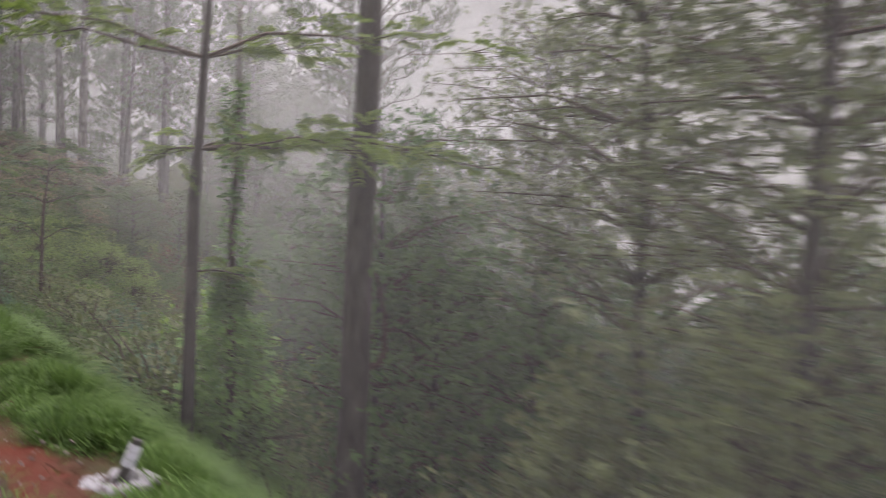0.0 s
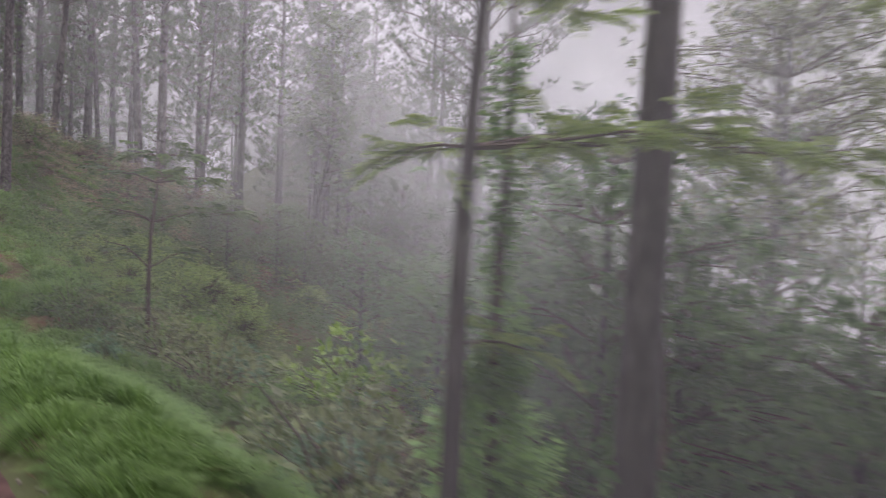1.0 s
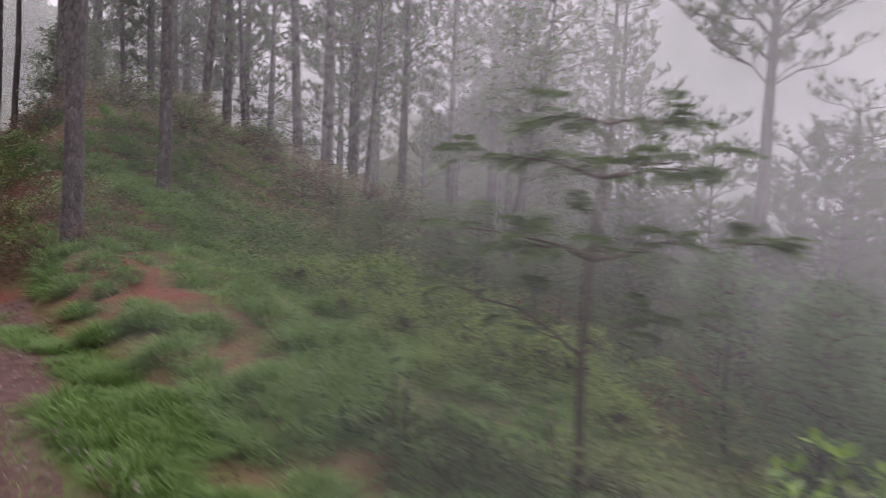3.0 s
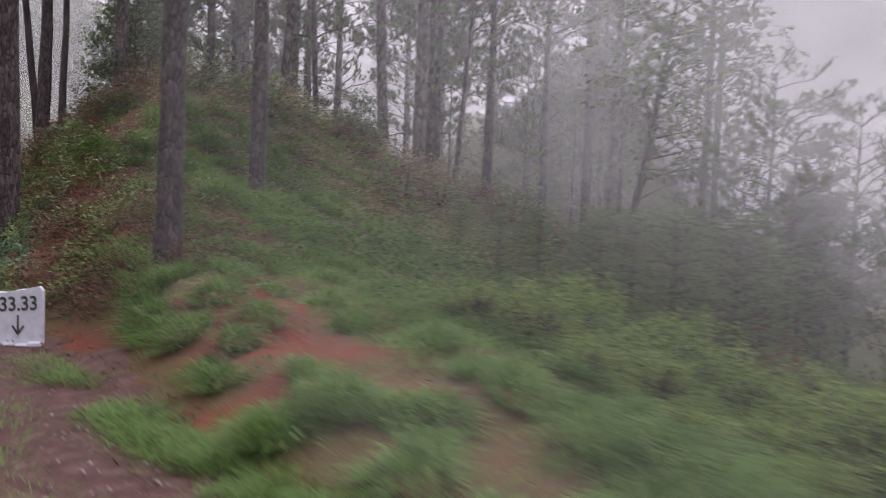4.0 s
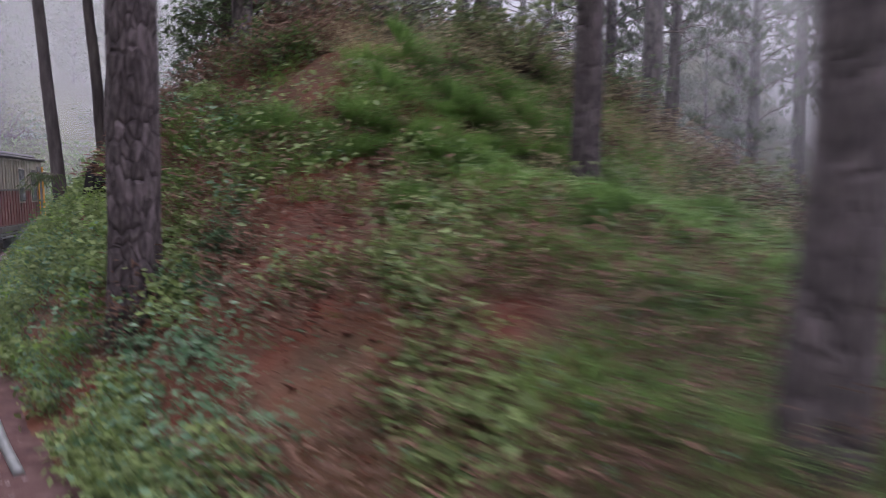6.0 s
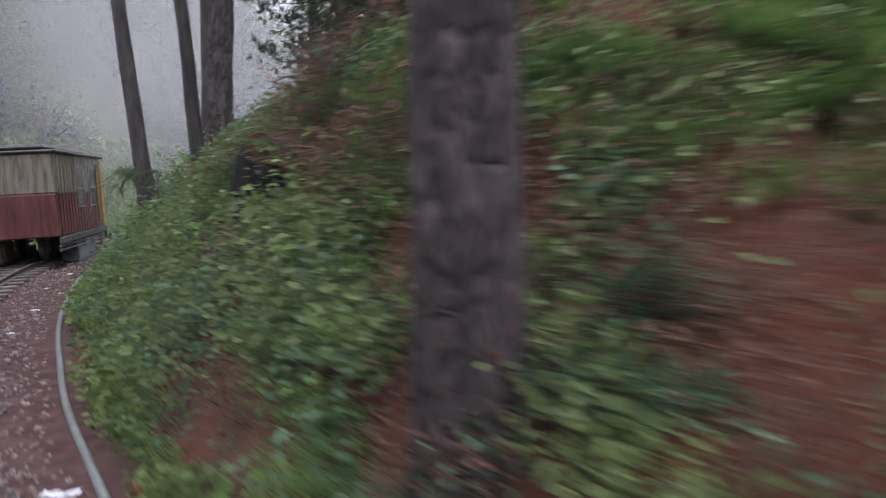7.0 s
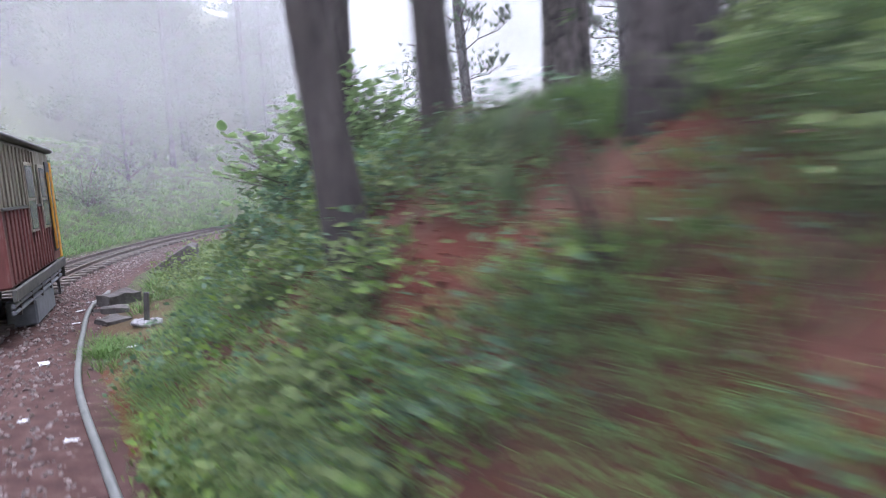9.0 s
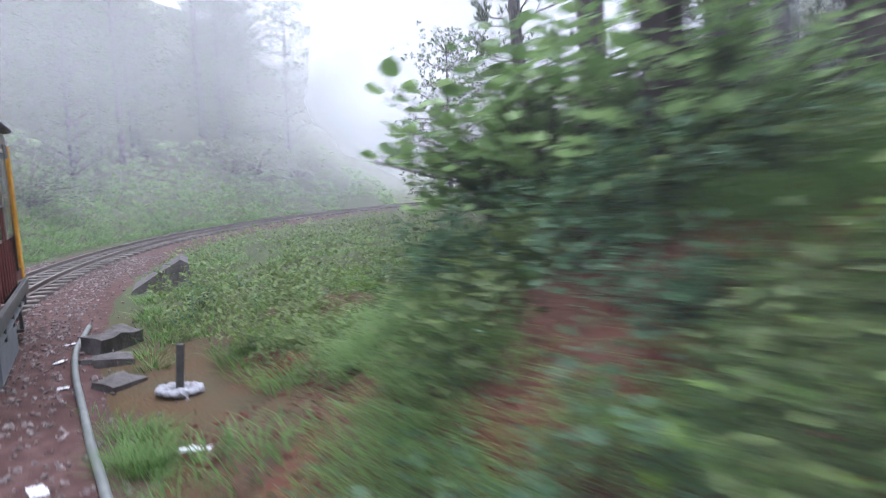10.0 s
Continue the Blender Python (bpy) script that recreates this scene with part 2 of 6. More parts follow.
M_amber = noisy("yellow_wrapper", [(0.3, (0.55, 0.28, 0.02)), (0.7, (0.7, 0.42, 0.05))], 15, 4, 0.35, 0.3)
M_glass, _n, _l, _b = material("window_glass", 0.2)
_b.inputs["Base Color"].default_value = (0.03, 0.035, 0.04, 1)
_b.inputs["Specular IOR Level"].default_value = 0.25


def mist_material(name, alpha):
    """Thin drifting mist: mostly clear air, the rest white droplets that scatter daylight both ways."""
    m, n, l, b = material(name, 1.0)
    tc = n.new("ShaderNodeTexCoord")
    mp = n.new("ShaderNodeMapping")
    mp.inputs["Scale"].default_value = (0.05, 0.05, 0.09)
    l.new(tc.outputs["Object"], mp.inputs["Vector"])
    no = n.new("ShaderNodeTexNoise")
    no.inputs["Scale"].default_value, no.inputs["Detail"].default_value = 1.0, 3
    l.new(mp.outputs[0], no.inputs["Vector"])
    mr = n.new("ShaderNodeMapRange")
    mr.inputs["From Min"].default_value, mr.inputs["From Max"].default_value = 0.3, 0.7
    mr.inputs["To Min"].default_value, mr.inputs["To Max"].default_value = alpha * 0.6, alpha * 1.35
    l.new(no.outputs["Fac"], mr.inputs["Value"])
    cl = n.new("ShaderNodeBsdfTransparent")
    df = n.new("ShaderNodeBsdfDiffuse")
    tr = n.new("ShaderNodeBsdfTranslucent")
    for s in (df, tr):
        s.inputs["Color"].default_value = (0.63, 0.635, 0.625, 1)
    half = n.new("ShaderNodeMixShader")
    half.inputs[0].default_value = 0.12
    l.new(df.outputs[0], half.inputs[1])
    l.new(tr.outputs[0], half.inputs[2])
    mix = n.new("ShaderNodeMixShader")
    low = n.new("ShaderNodeAttribute")
    low.attribute_name = "thickness"
    mul = n.new("ShaderNodeMath")
    mul.operation = "MULTIPLY"
    l.new(mr.outputs[0], mul.inputs[0])
    l.new(low.outputs["Fac"], mul.inputs[1])
    l.new(mul.outputs[0], mix.inputs[0])
    l.new(cl.outputs[0], mix.inputs[1])
    l.new(half.outputs[0], mix.inputs[2])
    l.new(mix.outputs[0], n["Material Output"].inputs["Surface"])
    return m


# ---- mesh helpers ----
def link(name, verts, faces, mat, parent=None, label="", smooth=False):
    me = bpy.data.meshes.new(name)
    me.from_pydata([tuple(v) for v in verts], [], [tuple(f) for f in faces])
    me.materials.append(mat)
    if smooth:
        me.polygons.foreach_set("use_smooth", [True] * len(me.polygons))
    me.update()
    ob = new(name, me)
    if parent is not None:
        ob.parent = parent
    if label:
        tagged(ob, label)
    return ob


def part(name, bm, mat, parent, label=""):
    me = bpy.data.meshes.new(name)
    bm.to_mesh(me)
    bm.free()
    me.materials.append(mat)
    ob = new(name, me)
    if parent is not None:
        ob.parent = parent
    if label:
        tagged(ob, label)
    return ob


def thing(name, m, label, category, group="", kind=""):
    ob = new(name)
    ob.matrix_basis = m
    ob.empty_display_size = 0.3
    return tagged(ob, label, category, group, kind)


def box(bm, x0, x1, y0, y1, z0, z1, bevel=0.0):
    vs = bmesh.ops.create_cube(bm, size=1.0, matrix=Matrix.Translation(((x0 + x1) / 2, (y0 + y1) / 2, (z0 + z1) / 2)) @ Matrix.Diagonal((x1 - x0, y1 - y0, z1 - z0, 1)))["verts"]
    if bevel:
        es = list({e for v in vs for e in v.link_edges})
        bmesh.ops.bevel(bm, geom=es, offset=bevel, segments=1, affect="EDGES")
    return bm


def tube(points, radii, sides=8, rough=0.0, seed=0):
    """Verts and faces of a tapering tube through points."""
    pts = [Vector(p) for p in points]
    verts, faces = [], []
    ref = Vector((0.31, 0.87, 0.12))
    for i, p in enumerate(pts):
        d = (pts[min(i + 1, len(pts) - 1)] - pts[max(i - 1, 0)]).normalized()
        a = d.cross(ref).normalized()
        b = d.cross(a)
        for k in range(sides):
            w = 2 * math.pi * k / sides
            r = radii[i]
            if rough:
                r *= 1 + rough * noise.noise(Vector((math.cos(w) * 1.7 + seed, math.sin(w) * 1.7, i * 0.9 + seed)))
            verts.append(p + a * (r * math.cos(w)) + b * (r * math.sin(w)))
    for i in range(len(pts) - 1):
        for k in range(sides):
            k2 = (k + 1) % sides
            faces.append((i * sides + k, i * sides + k2, (i + 1) * sides + k2, (i + 1) * sides + k))
    faces.append(tuple(range((len(pts) - 1) * sides, len(pts) * sides)))
    faces.append(tuple(reversed(range(sides))))
    return verts, faces


class Pile:
    """Collects many small pieces into one mesh."""

    def __init__(self):
        self.v, self.f = [], []

    def add(self, verts, faces):
        k = len(self.v)
        self.v.extend(verts)
        self.f.extend(tuple(i + k for i in f) for f in faces)

    def tri(self, a, b, c):
        k = len(self.v)
        self.v += [a, b, c]
        self.f.append((k, k + 1, k + 2))

    def leaf(self, base, way, side, length, width, droop=0.15):
        """A pointed leaf of two folded quads."""
        k = len(self.v)
        up = way.cross(side)
        mid = base + way * (length * 0.5) + up * (length * 0.06)
        tip = base + way * length - Vector((0, 0, droop * length))
        self.v += [base, mid + side * (width * 0.5), tip, mid - side * (width * 0.5)]
        self.f += [(k, k + 1, k + 2), (k, k + 2, k + 3)]

    def blade(self, base, way, side, length, width, lean):
        k = len(self.v)
        m = base + way * (length * 0.55) + lean * 0.3
        t = base + way * (length * 0.9) + lean
        self.v += [base - side * (width * 0.5), base + side * (width * 0.5), m + side * (width * 0.42), m - side * (width * 0.42), t]
        self.f += [(k, k + 1, k + 2, k + 3), (k + 3, k + 2, k + 4)]


# ---- the track's line and the lie of the land ----
HEADS = [(-60, 15.0), (0, 28.9), (4.7, 32.2), (9.4, 34.7), (14.2, 36.6), (18.9, 38.3), (23.6, 37.8), (28.3, 38.0), (33.0, 38.6), (35.4, 37.5), (37.8, 35.7), (40.1, 33.5), (42.5, 31.7), (44.8, 30.0), (47.2, 28.1), (62, 12.0), (80, -10.0), (110, -40.0), (160, -40.0)]
STEP = 0.25
S_ALL = np.arange(-60, 150.01, STEP)
_h = np.radians(np.interp(S_ALL, [h[0] for h in HEADS], [h[1] for h in HEADS]))
_dx, _dy = -np.sin(_h) * STEP, np.cos(_h) * STEP
LX, LY = np.concatenate([[0], np.cumsum(_dx[:-1])]), np.concatenate([[0], np.cumsum(_dy[:-1])])
_i = int((0 + 60) / STEP)
LX, LY = LX - LX[_i] + ROWS[0][1], LY - LY[_i] + ROWS[0][2]
NX, NY = np.cos(_h), np.sin(_h)


def on_line(s, o, z=None):
    """A place s metres along the eye's line and o metres to its right, on the ground or at height z."""
    i = (s + 60) / STEP
    x = np.interp(s, S_ALL, LX) + o * np.interp(s, S_ALL, NX)
    y = np.interp(s, S_ALL, LY) + o * np.interp(s, S_ALL, NY)
    return Vector((x, y, ground_z(x, y) if z is None else z))


def line_of(x, y):
    """s and o of places on the plan."""
    x, y = np.atleast_1d(np.asarray(x, float)), np.atleast_1d(np.asarray(y, float))
    s, o = np.empty_like(x), np.empty_like(x)
    for a in range(0, len(x), 4000):
        dx, dy = x[a:a + 4000, None] - LX[None, ::2], y[a:a + 4000, None] - LY[None, ::2]
        d2 = dx * dx + dy * dy
        k = d2.argmin(1)
        r = np.arange(len(k))
        s[a:a + 4000] = S_ALL[::2][k]
        side = dx[r, k] * NX[::2][k] + dy[r, k] * NY[::2][k]
        o[a:a + 4000] = np.sqrt(d2[r, k]) * np.sign(side)
    return s, o


O_COLS = [0.6, 1.2, 2.0, 3.0, 5.0, 8.0, 13.0, 20.0, 30.0, 45.0]
LAND = [
    (-40, [0, 0.0, -0.3, -1.2, -2.9, -5.2, -8.5, -10, -14, -18]),
    (5, [0, 0.0, -0.25, -1.2, -2.9, -5.2, -8.5, -10, -14, -18]),
    (12, [0, 0.05, 0.1, -0.6, -2.0, -4.2, -7.0, -9, -12, -16]),
    (18, [0, -0.1, -0.3, -0.5, -1.0, -2.2, -4.2, -6, -8, -11]),
    (24, [0, -0.05, 0.0, 0.2, 0.15, -0.6, -2.2, -4, -6, -9]),
    (29, [0, -0.14, 0.03, 0.8, 0.65, 0.2, -1.0, -3.5, -5, -8]),
    (34, [0, 0.1, 0.9, 1.5, 1.9, 1.35, -0.2, -2.2, -4, -7]),
    (39.5, [0, 0.15, 1.5, 2.75, 4.4, 4.5, 2.3, 0.1, -2, -5]),
    (46, [0, 0.15, 1.4, 2.25, 2.65, 2.7, 2.1, 0.6, -1, -4]),
    (50, [0, 0.1, 1.0, 1.9, 2.4, 2.5, 2.2, 1.0, 0, -3]),
    (54, [0, 0.0, 0.1, 0.4, 0.9, 1.2, 0.9, 0.0, -1.5, -4]),
    (60, [0, 0.0, 0.1, 0.2, 0.4, 0.5, 0.3, -0.5, -2, -5]),
    (75, [0, 0.0, 0.05, 0.1, 0.2, 0.4, 0.8, 1.0, 0, -2]),
    (100, [0, 0.0, 0.05, 0.1, 0.3, 1.0, 4.0, 9.0, 16, 24]),
    (140, [0, 0.0, 0.05, 0.1, 0.3, 1.0, 4.0, 10.0, 19, 30]),
]
LEFT_O = [-70, -40, -24, -14, -9, -6, -4.2, -3.4, -2.8, -2.0]
LEFT_Z = [30, 22, 13, 6.0, 2.9, 1.5, 0.5, 0.05, -0.05, 0]


# where the red earth lies bare: s, o, and half lengths along and across
BARE = [(29.2, 1.85, 0.8, 0.3), (27.4, 3.3, 1.3, 0.8), (49.4, 2.45, 0.3, 0.3), (32.0, 4.7, 0.55, 0.45), (28.0, 3.7, 0.6, 0.4), (26.4, 3.6, 0.75, 0.6), (25.5, 2.8, 0.4, 0.35), (32.0, 3.2, 0.6, 0.5), (18.5, 2.9, 0.7, 0.4), (25.5, 2.0, 0.35, 0.3), (19.0, 1.85, 0.4, 0.3), (5.6, 1.0, 2.6, 0.7),
        (36.5, 2.8, 0.45, 0.3), (37.0, 2.25, 0.4, 0.3), (34.8, 2.4, 0.45, 0.25), (35.3, 3.1, 0.5, 0.25), (36.2, 1.9, 0.5, 0.3), (34.6, 3.2, 0.75, 0.55), (35.4, 4.1, 0.6, 0.55), (34.1, 4.4, 0.5, 0.5), (36.1, 5.2, 0.4, 0.4), (28.9, 3.7, 0.5, 0.28), (24.6, 3.75, 0.35, 0.3), (22.5, 3.3, 0.25, 0.2), (55.0, 2.5, 0.6, 0.45), (20.9, 1.75, 0.3, 0.2), (39.4, 2.6, 0.5, 0.3), (41.2, 2.4, 0.5, 0.3), (47.0, 2.45, 0.6, 0.22), (47.5, 1.9, 0.55, 0.25), (46.2, 2.15, 0.5, 0.25), (49.8, 2.1, 0.3, 0.3), (43.4, 2.2, 0.4, 0.25), (42.4, 1.7, 0.4, 0.2), (40.4, 2.0, 0.6, 0.35), (44.8, 1.6, 0.5, 0.25), (48.6, 1.6, 0.5, 0.25)]


def bareness(s, o):
    """1 in the middle of a bare patch, 0 at its edge and outside."""
    s, o = np.atleast_1d(np.asarray(s, float)), np.atleast_1d(np.asarray(o, float))
    out = np.zeros_like(s)
    for a, b, da, db in BARE:
        w = 0.25 * np.sin(3.1 * s + 2 * o) + 0.3 * np.sin(9.3 * o - 5.3 * s)
        out = np.maximum(out, 1 - ((s - a) / da) ** 2 - ((o - b) / db) ** 2 + w)
    return np.clip(out, 0, 1)


def covered(s, o):
    return bareness(s, o)[0] < 0.12


def smooth_interp(v, xs, table):
    """Rows of table (at xs) blended softly at each v."""
    j = np.clip(np.searchsorted(xs, v) - 1, 0, len(xs) - 2)
    u = np.clip((v - xs[j]) / (xs[j + 1] - xs[j]), 0, 1)
    u = u * u * (3 - 2 * u)
    return table[j] * (1 - u)[:, None] + table[j + 1] * u[:, None]


def heights(x, y):
    x, y = np.asarray(x, float), np.asarray(y, float)
    s, o = line_of(x, y)
    prof = smooth_interp(s, np.array([r[0] for r in LAND], float), np.array([r[1] for r in LAND], float))
    cols = np.array(O_COLS)
    oc = np.clip(o, cols[0], cols[-1])
    j = np.clip(np.searchsorted(cols, oc) - 1, 0, len(cols) - 2)
    u = (oc - cols[j]) / (cols[j + 1] - cols[j])
    r = np.arange(len(s))
    right = prof[r, j] * (1 - u) + prof[r, j + 1] * u
    left = np.interp(o, LEFT_O, LEFT_Z) * (1 - 0.3 * np.clip((s - 115) / 25, 0, 1) ** 2 * (3 - 2 * np.clip((s - 115) / 25, 0, 1)))
    # left hill, unseen along here, is raised to shade the bank opposite
    left = left * (1 + 1.0 * np.clip((46 - s) / 8, 0, 1))
    z = np.where(o > 0, right, left)
    rough = np.clip((np.abs(o + 0.6) - 1.9) / 2.0, 0, 1)
    wob = 0.08 * np.sin(1.3 * x + 0.7 * np.sin(0.9 * y)) * np.cos(1.1 * y + 0.5 * np.sin(1.7 * x)) + 0.09 * np.sin(2.9 * x + 1.1) * np.sin(3.3 * y + 0.4) + 0.05 * np.sin(6.1 * x) * np.sin(5.3 * y + 2.0)
    return z + rough * wob


def ground_z(x, y):
    return float(heights([x], [y])[0])


def up_at(x, y):
    h = heights([x, x + 0.3, x], [y, y, y + 0.3])
    return Vector((-(h[1] - h[0]) / 0.3, -(h[2] - h[0]) / 0.3, 1)).normalized()


def grid_sheet(name, xs, ys, mat, label):
    X, Y = np.meshgrid(xs, ys)
    Z = heights(X.ravel(), Y.ravel())
    nx = len(xs)
    idx = np.arange(len(ys) * nx).reshape(len(ys), nx)
    faces = np.stack([idx[:-1, :-1], idx[:-1, 1:], idx[1:, 1:], idx[1:, :-1]], -1).reshape(-1, 4)
    ob = link(name, np.stack([X.ravel(), Y.ravel(), Z], 1).tolist(), faces.tolist(), mat, smooth=True)
    s, o = line_of(X.ravel(), Y.ravel())
    fresh = np.clip(1.3 - np.clip(np.abs(o - 1.8) - 1.6, 0, 9) / 2.5, 0, 1) * np.clip((s - 30) / 4, 0, 0.85) * np.clip((62 - s) / 5, 0, 1)
    fresh = fresh * np.clip((o - 0.5) / 0.3, 0, 1) * (1 - 0.5 * np.clip((s - 51.5) / 2, 0, 1))
    fresh = np.maximum(fresh, np.clip(bareness(s, o) * 2.5, 0, 1))
    fresh = np.maximum(fresh, 0.42 * np.clip((o - 0.9) / 0.4, 0, 1) * np.clip((7.5 - o) / 3, 0, 1) * np.clip((s - 8) / 5, 0, 1) * np.clip((60 - s) / 5, 0, 1))
    layer = ob.data.attributes.new("moss", "FLOAT", "POINT")
    layer.data.foreach_set("value", np.clip(1 - fresh, 0, 1).astype(np.float32))
    return tagged(ob, label, "ground", kind="structure")


def spaced(lo, a, b, hi, fine, coarse):
    """Fine steps from a to b, growing outward."""
    mid = list(np.arange(a, b + 0.01, fine))
    out, v, st = [], b, fine
    while v < hi:
        st = min(st * 1.25, coarse)
        v += st
        out.append(v)
    left, v, st = [], a, fine
    while v > lo:
        st = min(st * 1.25, coarse)
        v -= st
        left.append(v)
    return np.array(left[::-1] + mid + out)


ground = grid_sheet("ground", spaced(-400, -27, 22, 400, 0.32, 40), spaced(-300, -20, 52, 500, 0.32, 40), M_soil, "wet red hillside earth with moss and needle litter")


def ribbon(name, s0, s1, o0, o1, lift, mat, label, wob=0.0):
    vs, fs, n = [], [], 9
    ss = np.arange(s0, s1, 0.5)
    for i, s in enumerate(ss):
        for k in range(n):
            e = 0.0 if 0 < k < n - 1 else wob * noise.noise(Vector((s * 0.8, k * 3.0, 0)))
            wide = o1 + 0.95 * math.exp(-((s - 26.5) / 5.5) ** 4)
            p = on_line(s, o0 + (wide - o0) * k / (n - 1) + e)
            p.z = max(lift if k < 6 else -0.1, p.z + 0.035) if k < n - 1 else p.z
            vs.append(p + Vector((0, 0, 0.012 * noise.noise(Vector((s * 2, k, 5))) - (0.05 if k in (0, n - 1) else 0))))
    for i in range(len(ss) - 1):
        for k in range(n - 1):
            a = i * n + k
            fs.append((a, a + 1, a + n + 1, a + n))
    return tagged(link(name, vs, fs, mat, smooth=True), label, "track bed", kind="structure")


ribbon("track_bed", -55, 140, -2.7, 1.22, 0.03, M_bed, "brown gravelly track bed of wet crushed stone", 0.25)

# loose stones on the bed
rng = random.Random(11)
pile = Pile()


def stone(p, r):
    vs = []
    for x, y, z in ((1, 0, 0), (-1, 0, 0), (0, 1, 0), (0, -1, 0), (0, 0, 0.8), (0, 0, -0.6)):
        q = Vector((x, y, z)) * (r * rng.uniform(0.6, 1.25))
        q.rotate(Euler((0.4, 0.3, r * 900)))
        vs.append(p + q)
    pile.add(vs, [(0, 2, 4), (2, 1, 4), (1, 3, 4), (3, 0, 4), (2, 0, 5), (1, 2, 5), (3, 1, 5), (0, 3, 5)])


for _ in range(9000):
    s = rng.uniform(30, 72)
    o = rng.uniform(-2.6, 0.55) if rng.random() < 0.75 else rng.gauss(0.2, 0.5)
    stone(on_line(s, o, 0.045), rng.uniform(0.012, 0.042))
for _ in range(1500):
    stone(on_line(rng.uniform(0, 32), rng.uniform(-0.3, 1.5), 0.04), rng.uniform(0.008, 0.025))
tagged(link("ballast", pile.v, pile.f, M_stone), "loose brown crushed stones along the track", "ballast", kind="stuff")

rng, pile = random.Random(17), Pile()
for _ in range(3200):
    s, o = rng.uniform(31, 54), 1.15 + 2.4 * rng.random() ** 1.3
    stone(on_line(s, o), rng.uniform(0.01, 0.045))
tagged(link("soil_clods", pile.v, pile.f, M_soil), "crumbled clods of red earth on the bank", "soil", kind="stuff")

# ---- railway track: two rails on sleepers, one metre left of the eye's line ----
track = thing("railway_track", Matrix.Identity(4), "narrow rusty rails on dark sleepers curving round the hill", "track")
MID, GAUGE = -1.08, 0.762
RAIL = [(-0.05, 0), (0.05, 0), (0.05, 0.012), (0.012, 0.025), (0.012, 0.075), (0.028, 0.085), (0.028, 0.11), (-0.028, 0.11), (-0.028, 0.085), (-0.012, 0.075), (-0.012, 0.025), (-0.05, 0.012)]
for side in (-1, 1):
    vs, fs = [], []
    ss = np.arange(-55, 140, 0.75)
    for s in ss:
        for u, z in RAIL:
            vs.append(on_line(s, MID + side * GAUGE / 2 + u, 0.10 + z))
    for i in range(len(ss) - 1):
        for k in range(12):
            a, b = i * 12 + k, i * 12 + (k + 1) % 12
            fs.append((a, b, b + 12, a + 12))
    link("rail", vs, fs, M_rail, track)
bm = box(bmesh.new(), -0.75, 0.75, -0.1, 0.1, 0.0, 0.09, 0.015)
sleeper = part("sleeper", bm, M_sleeper, track)
spots = np.arange(-20, 130, 0.62)
for i, s in enumerate(spots):
    p, q = on_line(s, MID, 0.015), on_line(s + 0.3, MID, 0.015)
    ob = sleeper if i == 0 else new("sleeper", sleeper.data)
    ob.parent = track
    ob.matrix_basis = Matrix.Translation(p) @ Matrix.Rotation(math.atan2(q.y - p.y, q.x - p.x) - math.pi / 2, 4, "Z")


# ---- trees ----
def tuft(pile, p, way, size, n, r):
    for _ in range(n):
        d = (way + Vector((r.uniform(-1, 1), r.uniform(-1, 1), r.uniform(-0.3, 0.7))) * 0.6).normalized()
        sd = d.cross(Vector((r.uniform(-1, 1), r.uniform(-1, 1), 0.3))).normalized() * (size * 0.075)
        t = p + d * (size * r.uniform(0.7, 1.15))
        pile.tri(p - sd, p + sd, t)


def trunk_line(h, lean, bend, seed):
    r = random.Random(seed)
    pts = []
    n = max(8, int(h / 0.6))
    for i in range(n + 1):
        u = i / n
        w = bend * math.sin(u * math.pi) + 0.05 * noise.noise(Vector((u * 6, seed, 0)))
        pts.append(Vector((lean[0] * u * h + w, lean[1] * u * h + 0.06 * noise.noise(Vector((seed, u * 5, 1))), -0.5 + u * (h + 0.5))))
    return pts


